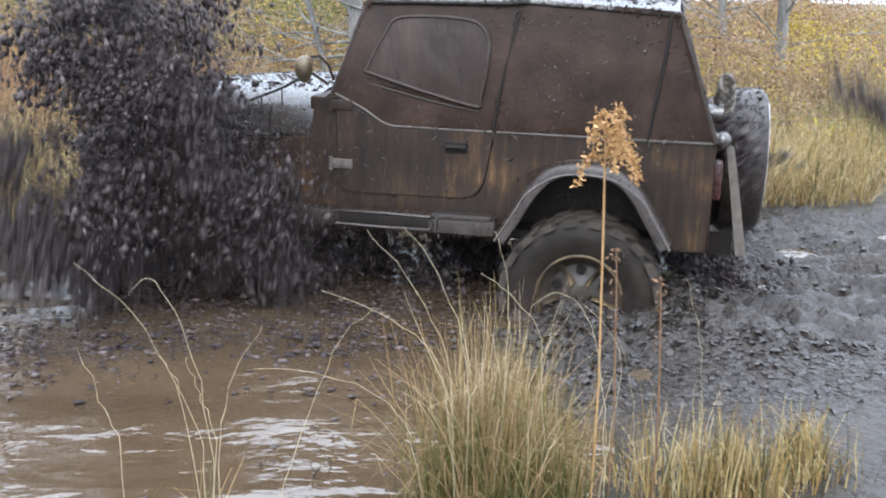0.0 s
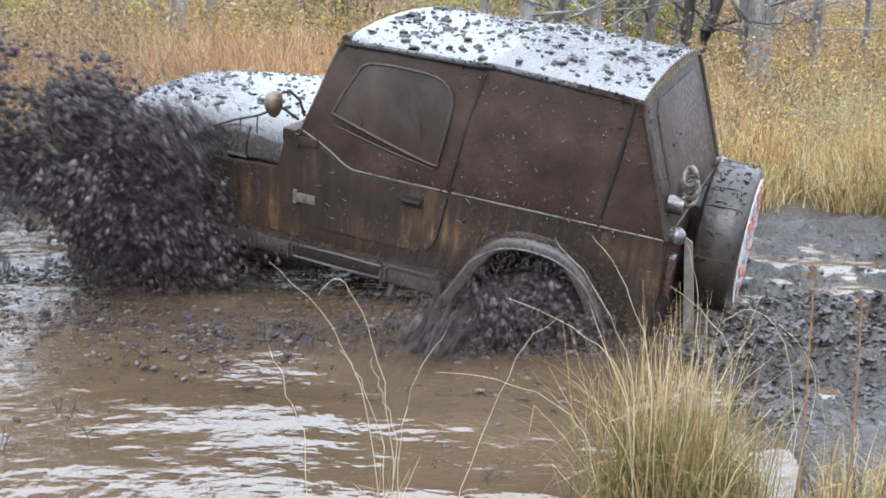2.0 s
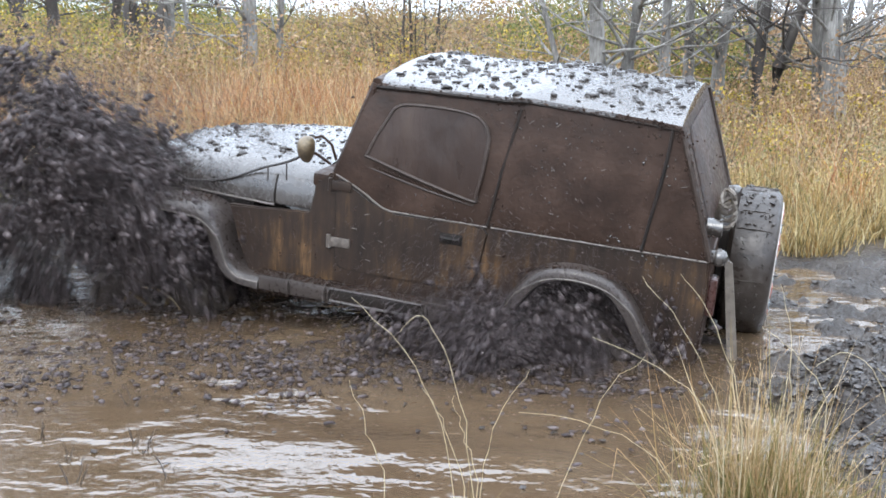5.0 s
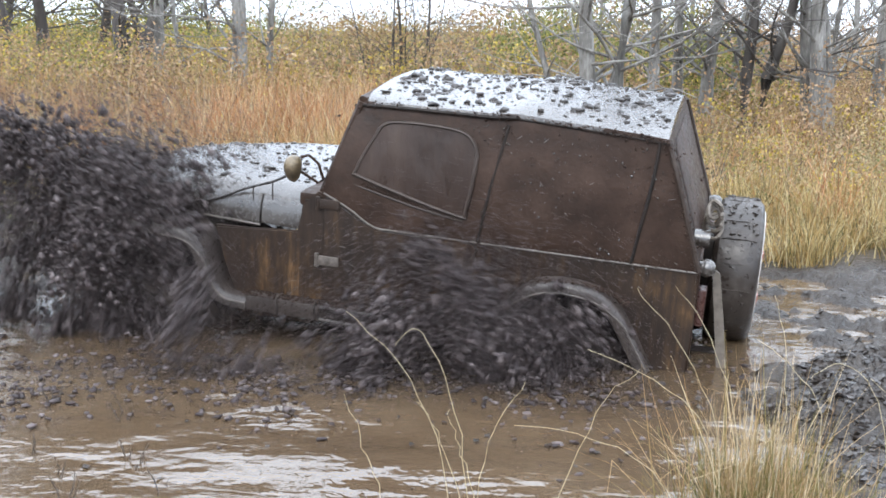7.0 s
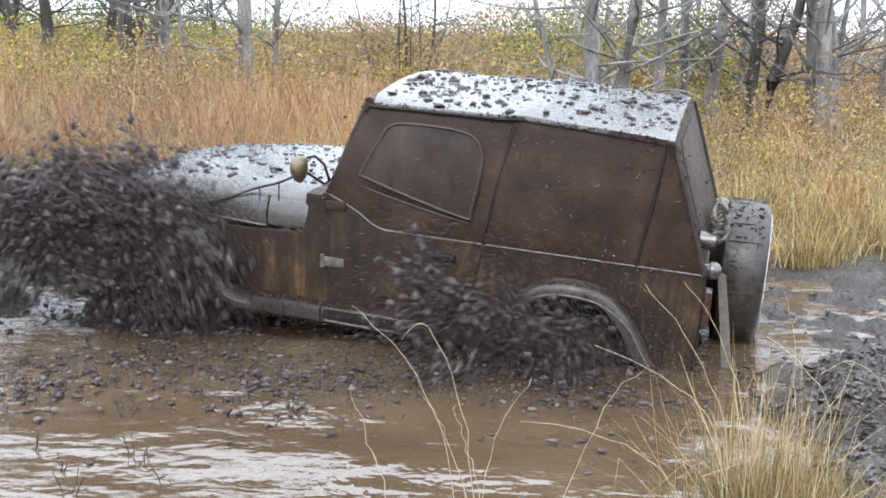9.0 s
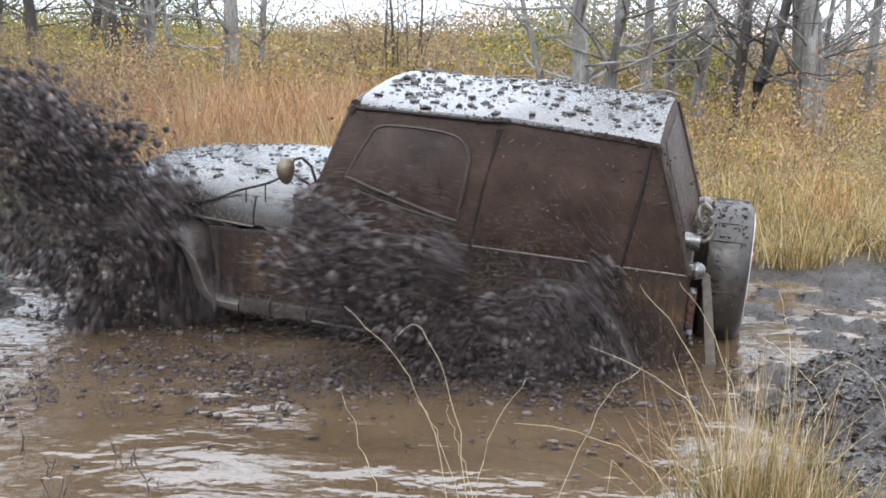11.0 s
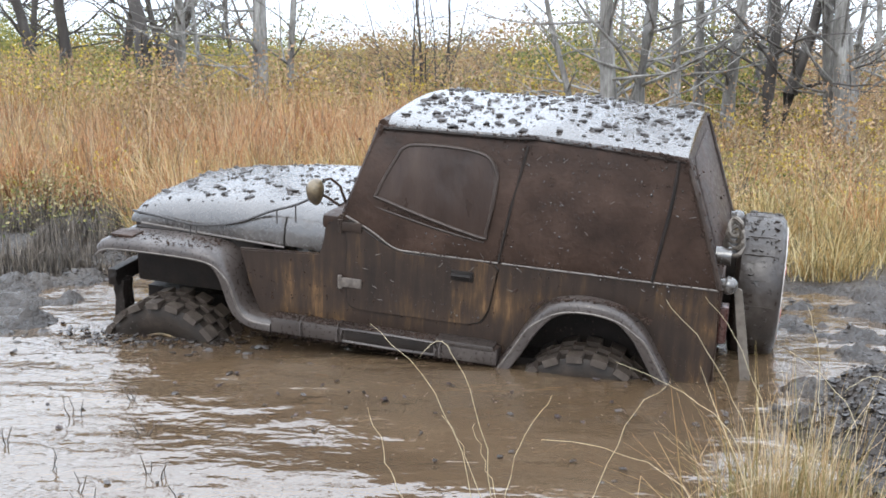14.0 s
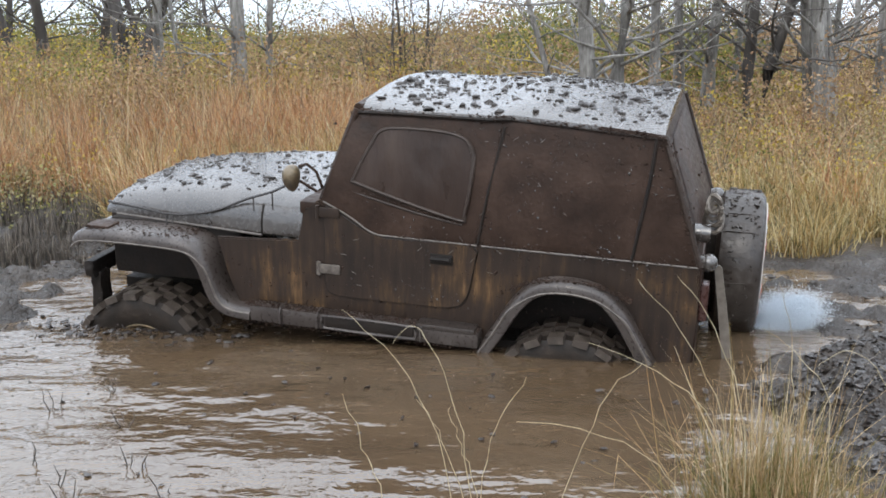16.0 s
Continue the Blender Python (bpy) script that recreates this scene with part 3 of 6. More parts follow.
# piping, seams and the roof's side rail
for s in (1, -1):
    bm = bmesh.new()
    tube(bm, [(x, s * (SIDE + 0.004), z) for x, z in smooth_path([(1.30, 1.30), (1.16, 1.235), (1.03, 1.158), (0.9, 1.149), (0.478, 1.147)], 5)], 0.005, 6)
    tube(bm, [(x, s * (SIDE + 0.004), 1.147) for x in (0.46, 0.1, -0.3, -0.60)], 0.005, 6)
    part("belt_piping", bm, PIPING, vehicle, "pale piping along the belt line")
    bm = bmesh.new()
    rail = [top_station(u) for u in np.linspace(0, 3, 10)]
    tube(bm, [(q[2], s * (q[3] + 0.012), q[4] - 0.018) for q in rail], 0.010, 6)
    part("roof_rail", bm, BLACK, vehicle)
    bm = bmesh.new()
    rail = [top_station(u) for u in np.linspace(3, 6, 10)]
    tube(bm, [(q[2], s * (q[3] + 0.006), q[4] - 0.022) for q in rail], 0.006, 6)
    part("roof_seam", bm, BLACK, vehicle)
    bm = bmesh.new()
    tube(bm, [(x, s * (side_y(x, z) + 0.004), z) for x, z in smooth_path([(-0.352, 1.74), (-0.34, 1.55), (-0.305, 1.3), (-0.285, 1.15)], 4)], 0.009, 6)
    part("quarter_seam", bm, BLACK, vehicle)
    bm = bmesh.new()
    tube(bm, [(x, s * (side_y(x, z) + 0.003), z) for x, z in [(0.478, 1.15), (0.455, 1.3), (0.43, 1.45), (0.40, 1.6), (0.375, 1.74)]], 0.008, 6)
    part("door_seam", bm, BLACK, vehicle)
    bm = bmesh.new()
    tube(bm, [(-0.604 + 0.214 * f, s * y, z) for f, y, z in [(0, 0.752, 1.15), (0.3, 0.745, 1.33), (0.6, 0.735, 1.52), (0.9, 0.715, 1.70), (0.98, 0.69, 1.75)]], 0.016, 8)
    part("rear_corner_piping", bm, BINDING, vehicle)

# soft windows in the doors
for s in (1, -1):
    corners = [(1.050, 1.62), (1.018, 1.668), (0.955, 1.690), (0.80, 1.697), (0.65, 1.690), (0.57, 1.668), (0.528, 1.615), (0.520, 1.53), (0.548, 1.31), (0.60, 1.275), (1.09, 1.402), (1.135, 1.44)]
    line = smooth_path(corners, 4, True)
    bm = bmesh.new()
    cx, cz = sum(p[0] for p in line) / len(line), sum(p[1] for p in line) / len(line)
    prev = None
    for f in (1.0, 0.8, 0.6, 0.4, 0.2):
        ring = [bm.verts.new((cx + (x - cx) * f, s * (side_y(cx + (x - cx) * f, cz + (z - cz) * f) + 0.015 + 0.010 * field((cx + (x - cx) * f) * 1.6, z * f, 3.0, 2.0) * (1 - f)),
                              cz + (z - cz) * f)) for x, z in line]
        if prev:
            for k in range(len(ring)):
                bm.faces.new((prev[k], prev[(k + 1) % len(ring)], ring[(k + 1) % len(ring)], ring[k]))
        prev = ring
    bm.faces.new(prev)
    pane = part("side_window", bm, VINYL, vehicle, "creased plastic window smeared with mud")
    bm = bmesh.new()
    tube(bm, [(x, s * (side_y(x, z) + 0.009), z) for x, z in line], 0.014, 8, True, 0.7)
    part("window_binding", bm, BINDING, pane)
    bm = bmesh.new()
    tube(bm, [(x, s * (side_y(x, z) + 0.004), z) for x, z in smooth_path([(1.27, 1.40), (1.1, 1.352), (0.8, 1.285), (0.56, 1.245)], 5)], 0.0062, 6)
    part("zip", bm, BINDING, pane)

# rear window of the top
bm = bmesh.new()
out = [(0.50, 0.12), (0.50, 0.84), (0.42, 0.92), (-0.42, 0.92), (-0.50, 0.84), (-0.50, 0.12)]
vs = [bm.verts.new((-0.604 + 0.214 * f - 0.010, y, BELT + 0.615 * f)) for y, f in out]
vs2 = [bm.verts.new((-0.604 + 0.214 * f - 0.002, y * 1.03, BELT + 0.615 * f)) for y, f in out]
bm.faces.new(vs)
for i in range(6):
    bm.faces.new((vs[i], vs[(i + 1) % 6], vs2[(i + 1) % 6], vs2[i]))
part("rear_window", bm, MUD_COAT, vehicle, "grey plastic rear window streaked with mud")

# tub: sides with the rear arch cut out
ARCH = [(0.40, 0.60), (0.385, 0.66), (0.30, 0.80), (0.22, 0.90), (0.13, 0.955), (0.0, 0.975), (-0.13, 0.955), (-0.22, 0.90), (-0.31, 0.79), (-0.40, 0.64), (-0.42, 0.60)]
for s in (1, -1):
    bm = bmesh.new()
    outline = [(-0.60, BELT), (-0.612, 0.9), (-0.60, 0.60)] + ARCH[::-1] + [(0.45, 0.62), (1.76, 0.62), (1.80, 0.70), (1.86, 0.85), (1.92, 1.045), (1.44, 1.06), (1.42, 1.22), (1.335, 1.30), (1.011, 1.150), (0.478, BELT)]
    slab(bm, outline, s * (SIDE - 0.04), s * (SIDE - 0.002), 0.008)
    part("body_side", bm, MUD_PAINT, vehicle, "steel body side with rusty tan streaks under the mud", smooth=False)
    # door
    door_line = smooth_path([(1.285, 1.275), (1.16, 1.215), (1.02, 1.142), (0.8, 1.139), (0.50, 1.139), (0.497, 1.03), (0.512, 0.92), (0.545, 0.835), (0.62, 0.803),
                             (0.9, 0.798), (1.22, 0.797), (1.282, 0.83), (1.290, 0.95), (1.290, 1.15)], 3, True)
    bm = bmesh.new()
    slab(bm, door_line, s * (SIDE - 0.01), s * (SIDE + 0.012), 0.006)
    door = part("door", bm, MUD_PAINT, vehicle, "muddy half door with drip streaks", smooth=False)
    bm = bmesh.new()
    tube(bm, [(x, s * (SIDE + 0.002), z) for x, z in door_line], 0.006, 5, True)
    part("door_gap", bm, BLACK, door)
    bm = bmesh.new()
    box(bm, 0.60, 0.72, s * (SIDE + 0.006), s * (SIDE + 0.02), 1.03, 1.085, 0.006)
    tube(bm, [(0.61, s * (SIDE + 0.03), 1.062), (0.71, s * (SIDE + 0.03), 1.062)], 0.012, 8)
    part("door_handle", bm, BLACK, door, "black recessed paddle handle")
    for z in (0.94, 1.245):
        bm = bmesh.new()
        box(bm, 1.205, 1.325, s * (SIDE + 0.008), s * (SIDE + 0.022), z - 0.026, z + 0.026, 0.008)
        tube(bm, [(1.325, s * (SIDE + 0.016), z - 0.035), (1.325, s * (SIDE + 0.016), z + 0.035)], 0.012, 8)
        part("hinge", bm, PIPING if z < 1 else MUD_PAINT, door, "body hinge scraped bare")
    # flared fenders
    for name, path, wide in (("rear_fender", [(0.44, 0.625), (0.37, 0.735), (0.29, 0.875), (0.20, 0.975), (0.09, 1.018), (-0.06, 1.020), (-0.18, 0.985), (-0.27, 0.90), (-0.34, 0.79), (-0.43, 0.64)], 0.085),
                             ("front_fender", [(2.77, 0.975), (2.70, 1.018), (2.45, 1.030), (2.15, 1.026), (2.03, 1.00), (1.965, 0.93), (1.925, 0.83), (1.885, 0.735), (1.82, 0.69), (1.70, 0.68)], 0.085)):
        bm = bmesh.new()
        line = smooth_path(path, 5)
        inner = s * (SIDE - 0.03) if name[0] == "r" else s * 0.60
        rows = []
        for i, (x, z) in enumerate(line):
            a, b = line[max(i - 1, 0)], line[min(i + 1, len(line) - 1)]
            d = Vector((b[0] - a[0], 0, b[1] - a[1])).normalized()
            nrm = Vector((d.z, 0, -d.x))
            if nrm.z < -0.01:
                nrm = -nrm
            row = []
            for y, o in ((inner, 0.012), (s * (SIDE + 0.045), 0.008), (s * (SIDE + wide - 0.012), -0.004), (s * (SIDE + wide), -0.022), (s * (SIDE + wide), -0.055),
                         (s * (SIDE + wide - 0.012), -0.06), (s * (SIDE + wide - 0.02), -0.03), (inner, -0.02)):
                row.append(bm.verts.new(Vector((x, y, z)) + nrm * o))
            rows.append(row)
        for a, b in zip(rows, rows[1:]):
            for k in range(8):
                bm.faces.new((a[k], a[(k + 1) % 8], b[(k + 1) % 8], b[k]))
        bm.faces.new(rows[0])
        bm.faces.new(rows[-1][::-1])
        fender = part(name, bm, SHEEN_MUD, vehicle, "flared plastic fender under a skin of mud")
        bm = bmesh.new()
        tube(bm, [(x, s * (SIDE + wide - 0.004), z - 0.02 - 0.03 * step01(0.85, 0.99, z)) for x, z in line], 0.007, 6)
        part("fender_lip", bm, PIPING, fender)
    # side step between the fenders
    bm = bmesh.new()
    box(bm, 0.44, 1.70, s * (SIDE - 0.02), s * (SIDE + 0.085), 0.622, 0.712, 0.018)
    step_ob = part("side_step", bm, SHEEN_MUD, vehicle, "moulded side step under mud")
    bm = bmesh.new()
    box(bm, 0.78, 1.265, s * (SIDE + 0.06), s * (SIDE + 0.092), 0.645, 0.702, 0.008)
    part("tread_plate", bm, BLACK, step_ob)
    bm = bmesh.new()
    rim = [(0.77, 0.640), (1.02, 0.636), (1.275, 0.640), (1.285, 0.672), (1.275, 0.706), (1.02, 0.710), (0.77, 0.706), (0.76, 0.672)]
    tube(bm, [(x, s * (SIDE + 0.090), z) for x, z in rim], 0.009, 6, True)
    part("plate_rim", bm, SHEEN_MUD, step_ob)
    for x in (0.74, 1.31, 1.52):
        bm = bmesh.new()
        tube(bm, [(x, s * (SIDE + 0.01), 0.716), (x, s * (SIDE + 0.085), 0.714), (x, s * (SIDE + 0.092), 0.69), (x, s * (SIDE + 0.092), 0.63)], 0.008, 6)
        part("step_rib", bm, SHEEN_MUD, step_ob)
    bm = bmesh.new()
    box(bm, 0.46, 0.77, s * (SIDE - 0.01), s * (SIDE + 0.088), 0.695, 0.728, 0.012)
    part("mud_lump", bm, MUD_CLOD, step_ob)
    # cowl side, mirror
    bm = bmesh.new()
    bmesh.ops.create_uvsphere(bm, u_segments=20, v_segments=12, radius=1)
    for v in bm.verts:
        v.co = Vector((1.445 + 0.056 * v.co.x * (1.0 if v.co.x > 0 else 0.6), s * (0.80 + 0.056 * v.co.y), 1.430 + 0.070 * v.co.z * (1 - 0.15 * v.co.z)))
    mirror = part("mirror", bm, MIRROR_SHELL, vehicle, "round tan door mirror speckled with mud")
    bm = bmesh.new()
    tube(bm, [(1.42, s * 0.78, 1.48), (1.39, s * 0.745, 1.485), (1.35, s * 0.715, 1.44), (1.325, s * 0.705, 1.36)], 0.0075, 8)
    tube(bm, [(1.42, s * 0.77, 1.40), (1.35, s * 0.72, 1.34)], 0.0075, 8)
    part("mirror_arm", bm, MUD_COAT, mirror)

# floor, firewall, back panel, inner arches
bm = bmesh.new()
box(bm, -0.58, 1.42, -0.71, 0.71, 0.60, 0.64)
box(bm, 1.38, 1.42, -0.71, 0.71, 0.62, 1.24)
part("floor_pan", bm, BLACK, vehicle)
bm = bmesh.new()
box(bm, -0.615, -0.575, -0.72, 0.72, 0.62, 1.145, 0.01)
part("tailgate", bm, MUD_COAT, vehicle, "muddy tailgate")
bm = bmesh.new()
box(bm, -0.50, 0.48, -0.52, 0.52, 0.64, 1.02)
box(bm, -0.75, 2.75, -0.36, -0.28, 0.50, 0.60)
box(bm, -0.75, 2.75, 0.28, 0.36, 0.50, 0.60)
part("chassis", bm, BLACK, vehicle)
bm = bmesh.new()
box(bm, 1.30, 1.46, -0.70, 0.70, 1.20, 1.275, 0.02)
part("cowl", bm, MUD_COAT, vehicle)

# hood
HOOD = [(1.44, 0.655, 1.285, 1.06), (1.70, 0.630, 1.282, 1.06), (2.05, 0.590, 1.262, 1.055), (2.40, 0.545, 1.225, 1.05), (2.62, 0.520, 1.188, 1.05), (2.705, 0.508, 1.155, 1.05), (2.735, 0.50, 1.115, 1.05)]


def hood_section(x):
    xs = [h[0] for h in HOOD]
    w, zt, zb = (float(np.interp(x, xs, [h[k] for h in HOOD])) for k in (1, 2, 3))
    d = zt - zb
    half = [(w + 0.025, zb), (w + 0.024, zb + 0.22 * d), (w + 0.014, zb + 0.45 * d), (w - 0.010, zb + 0.66 * d), (w - 0.05, zb + 0.83 * d), (w - 0.105, zb + 0.94 * d),
            (w - 0.18, zt - 0.002), (w * 0.4, zt + 0.010), (0, zt + 0.014)]
    return half


def hood_z(x, y):
    h = hood_section(x)
    return float(np.interp(abs(y), [p[0] for p in h[::-1]], [p[1] for p in h[::-1]]))


bm = bmesh.new()
rows = []
for x in np.linspace(1.44, 2.735, 40):
    h = hood_section(x)
    full = h + [(-y, z) for y, z in h[-2::-1]]
    rows.append([bm.verts.new((x, y, z + 0.004 * field(x, y, 4.0, 1.0))) for y, z in full])
for a, b in zip(rows, rows[1:]):
    for k in range(len(a) - 1):
        bm.faces.new((a[k], a[k + 1], b[k + 1], b[k]))
bm.faces.new(rows[-1])
hood = part("hood", bm, MUD_WET, vehicle, "rounded hood wet and shiny with mud")
bm = bmesh.new()
tube(bm, [(1.70, y, z + 0.003) for y, z in hood_section(1.70)[:4]], 0.006, 6)
part("hood_gap", bm, BLACK, hood)
bm = bmesh.new()
tube(bm, [(x, 0.655 - 0.12 * (x - 1.7), 1.050) for x in np.linspace(1.70, 2.66, 8)], 0.008, 6)
part("fender_piping", bm, PIPING, hood, "pale edge between hood and fender")
bm = bmesh.new()
box(bm, 2.66, 2.735, -0.49, 0.49, 0.70, 1.09, 0.02)
grille = part("grille", bm, MUD_COAT, vehicle, "muddy slotted grille")
for k in range(9):
    bm = bmesh.new()
    box(bm, 2.735, 2.75, -0.36 + k * 0.09 - 0.02, -0.36 + k * 0.09 + 0.02, 0.80, 1.04, 0.006)
    part("grille_slot", bm, BLACK, grille)
for s in (1, -1):
    bm = bmesh.new()
    box(bm, 1.85, 2.66, s * 0.45, s * 0.60, 0.72, 1.05, 0.02)
    part("inner_wing", bm, BLACK, vehicle)
    bm = bmesh.new()
    box(bm, 2.742, 2.76, s * 0.42 - 0.09, s * 0.42 + 0.09, 0.87, 1.0, 0.02)
    part("headlight", bm, MUD_WET, grille, "square headlight blinded by mud")
    bm = bmesh.new()
    box(bm, 2.56, 2.70, s * 0.70 - 0.03, s * 0.70 + 0.09, 1.030, 1.048, 0.006)
    part("side_marker", bm, MUD_COAT, vehicle)
bm = bmesh.new()
box(bm, 2.74, 2.80, -0.70, 0.70, 0.70, 0.80, 0.012)
box(bm, 2.72, 2.79, 0.56, 0.66, 0.50, 0.72, 0.01)
box(bm, 2.72, 2.79, -0.66, -0.56, 0.50, 0.72, 0.01)
bmesh.ops.subdivide_edges(bm, edges=[e for e in bm.edges if e.calc_length() > 0.03], cuts=7, use_grid_fill=True)
for v in bm.verts:
    v.co += Vector((noise.noise(v.co * 22), noise.noise(v.co * 22 + Vector((3, 1, 7))), noise.noise(v.co * 17 + Vector((9, 4, 2))))) * 0.011
part("bumper", bm, BLACK, vehicle, "black steel front bumper clotted with mud")

# windscreen
bm = bmesh.new()
for s in (1, -1):
    tube(bm, [(1.335, s * 0.70, 1.25), (1.25, s * 0.672, 1.48), (1.150, s * 0.628, 1.765)], 0.026, 8)
tube(bm, [(1.150, 0.63, 1.772), (1.155, 0, 1.80), (1.150, -0.63, 1.772)], 0.026, 8)
screen = part("windscreen_frame", bm, MUD_COAT, vehicle)
bm = bmesh.new()
a = [bm.verts.new(p) for p in ((1.32, 0.68, 1.27), (1.15, 0.62, 1.77), (1.15, -0.62, 1.77), (1.32, -0.68, 1.27))]
bm.faces.new(a)
bmesh.ops.solidify(bm, geom=bm.faces[:], thickness=0.006)
part("windscreen", bm, VINYL, screen)

# a long weed stem trailing over the hood
bm = bmesh.new()
stem = [(2.72, 0.50, 1.10), (2.5, 0.555, 1.10), (2.25, 0.59, 1.09), (2.0, 0.60, 1.135), (1.8, 0.60, 1.22), (1.6, 0.66, 1.30), (1.45, 0.72, 1.39)]
tube(bm, smooth_path([(x, max(y, 0) + 0.025, z + 0.012) for x, y, z in stem], 4), 0.0075, 6)
for x, y, z, d in ((2.3, 0.61, 1.09, 0.05), (2.26, 0.615, 1.09, 0.035), (1.75, 0.64, 1.24, 0.06), (1.62, 0.68, 1.30, 0.09)):
    tube(bm, [(x, y, z + 0.01), (x - 0.01, y + 0.02, z - d)], 0.004, 4)
part("trailing_stem", bm, MUD_CLOD, vehicle, "muddy weed stem draped over the hood")


# wheels
def tyre_mesh():
    bm = bmesh.new()
    prof = [(0.205, -0.105), (0.235, -0.125), (0.30, -0.138), (0.36, -0.132), (0.385, -0.112), (0.388, -0.05), (0.390, 0), (0.388, 0.05), (0.385, 0.112), (0.36, 0.132), (0.30, 0.138), (0.235, 0.125), (0.205, 0.105)]
    n, rows = 44, []
    for i in range(n):
        a = 2 * math.pi * i / n
        rows.append([bm.verts.new((r * math.sin(a), y, r * math.cos(a))) for r, y in prof])
    for i in range(n):
        p, q = rows[i], rows[(i + 1) % n]
        for k in range(len(prof) - 1):
            bm.faces.new((p[k], p[k + 1], q[k + 1], q[k]))
    return bm


def tread_mesh():
    bm = bmesh.new()
    for i in range(20):
        for y0, y1, off in ((-0.150, -0.070, 0.0), (-0.055, -0.005, 0.5), (0.005, 0.055, 0.0), (0.070, 0.150, 0.5)):
            a = 2 * math.pi * (i + off) / 20
            vs = bmesh.ops.create_cube(bm, size=1)["verts"]
            turn = Matrix.Rotation(a, 3, "Y")
            for v in vs:
                v.co = turn @ Vector((v.co.x * (0.078 if abs(y0 + y1) > 0.15 else 0.066), y0 + (v.co.y + 0.5) * (y1 - y0), 0.372 + (v.co.z + 0.5) * 0.036))
    return bm


def rim_mesh():
    bm = bmesh.new()
    prof = [(0.215, -0.09), (0.210, 0.085), (0.222, 0.105), (0.212, 0.112), (0.196, 0.095), (0.180, 0.055), (0.15, 0.035), (0.075, 0.05), (0.05, 0.075), (0.0, 0.078)]
    n, rows = 32, []
    for i in range(n):
        a = 2 * math.pi * i / n
        rows.append([bm.verts.new((r * math.sin(a), y, r * math.cos(a))) for r, y in prof[:-1]])
    for i in range(n):
        p, q = rows[i], rows[(i + 1) % n]
        for k in range(len(prof) - 2):
            bm.faces.new((p[k], p[k + 1], q[k + 1], q[k]))
    bm.faces.new([r[-1] for r in rows])
    return bm


def wheel(name, x, y, z, s, parent, label):
    w = part(name, tyre_mesh(), RUBBER, parent, label)
    w.matrix_basis = pose(x, y, z) @ (Matrix.Identity(4) if s > 0 else pose(0, 0, 0, 0, 0, 180))
    tagged(part("tread", tread_mesh(), TREAD, w), kind="stuff")
    part("rim", rim_mesh(), TREAD, w, "steel rim half filled with mud")
    bm = bmesh.new()
    tube(bm, [(0.214 * math.sin(a), 0.108, 0.214 * math.cos(a)) for a in np.linspace(0, 2 * math.pi, 41)[:-1]], 0.011, 8, True)
    part("rim_lip", bm, RIM_GOLD, w, "dull gold lip of the rim")
    for k in range(5):
        bm = bmesh.new()
        a = 2 * math.pi * (k + 0.5) / 5
        tube(bm, [(r * math.sin(a), y, r * math.cos(a)) for r, y in ((0.06, 0.066), (0.12, 0.055), (0.195, 0.085))], [0.03, 0.022, 0.026], 8, False, 0.5)
        part("spoke", bm, RIM_GOLD, w)
    for k in range(5):
        bm = bmesh.new()
        a = 2 * math.pi * k / 5
        c = Vector((0.125 * math.sin(a), 0.046, 0.125 * math.cos(a)))
        tube(bm, [c - Vector((0, 0.03, 0)), c + Vector((0, 0.006, 0))], 0.028, 10)
        part("rim_hole", bm, BLACK, w)
    return w


wheels = []
for x, y in ((0, 0.70), (0, -0.70), (2.372, 0.70), (2.372, -0.70)):
    wheels.append((wheel("wheel", x, y, 0.34 if x == 0 else 0.285, 1 if y > 0 else -1, vehicle, "knobbly off-road tyre packed with mud"), x, y))

# spare wheel on the tailgate
bm = bmesh.new()
SX, SY, SZ = -0.775, -0.10, 0.93
prof = [(0.0, 0.115), (0.26, 0.115), (0.34, 0.112), (0.385, 0.09), (0.395, 0.06), (0.398, -0.06), (0.392, -0.10), (0.37, -0.122), (0.33, -0.130), (0.0, -0.130)]
rows = []
for i in range(48):
    a = 2 * math.pi * i / 48
    rows.append([bm.verts.new((SX + t, SY + r * math.sin(a) * (1 + 0.006 * math.sin(a * 9 + t * 40)), SZ + r * math.cos(a) * (1 + 0.006 * math.sin(a * 11)))) for r, t in prof[1:-1]])
for i in range(48):
    p, q = rows[i], rows[(i + 1) % 48]
    for k in range(len(p) - 1):
        bm.faces.new((p[k], q[k], q[k + 1], p[k + 1]))
bm.faces.new([r[0] for r in rows])
bm.faces.new([r[-1] for r in rows][::-1])
spare = part("spare_wheel", bm, SPARE_MUD, vehicle, "spare wheel in a fabric cover smeared with grey mud")
bm = bmesh.new()
ring = [bm.verts.new((SX - 0.134, SY + 0.335 * math.sin(2 * math.pi * i / 40), SZ + 0.335 * math.cos(2 * math.pi * i / 40))) for i in range(40)]
back = [bm.verts.new((SX - 0.128, v.co.y, v.co.z)) for v in ring]
bm.faces.new(ring)
for i in range(40):
    bm.faces.new((ring[i], ring[(i + 1) % 40], back[(i + 1) % 40], back[i]))
part("cover_face", bm, COVER_WHITE, spare, "dirty white cover face with red and blue print")
pr = random.Random(5)
for z in range(-5, 6):
    half = math.sqrt(max(0.30 ** 2 - (z * 0.055) ** 2, 0)) if abs(z) < 6 else 0
    if half < 0.06:
        continue
    y = -half
    while y < half - 0.05:
        w = pr.uniform(0.04, 0.11)
        if pr.random() < 0.4:
            y += w
            continue
        bm = bmesh.new()
        box(bm, SX - 0.141, SX - 0.1345, SY + y, SY + min(y + w, half), SZ + z * 0.055 - 0.015, SZ + z * 0.055 + 0.016)
        part("printed_bar", bm, COVER_BLUE if pr.random() < 0.22 else COVER_RED, spare)
        y += w + pr.uniform(0.02, 0.05)
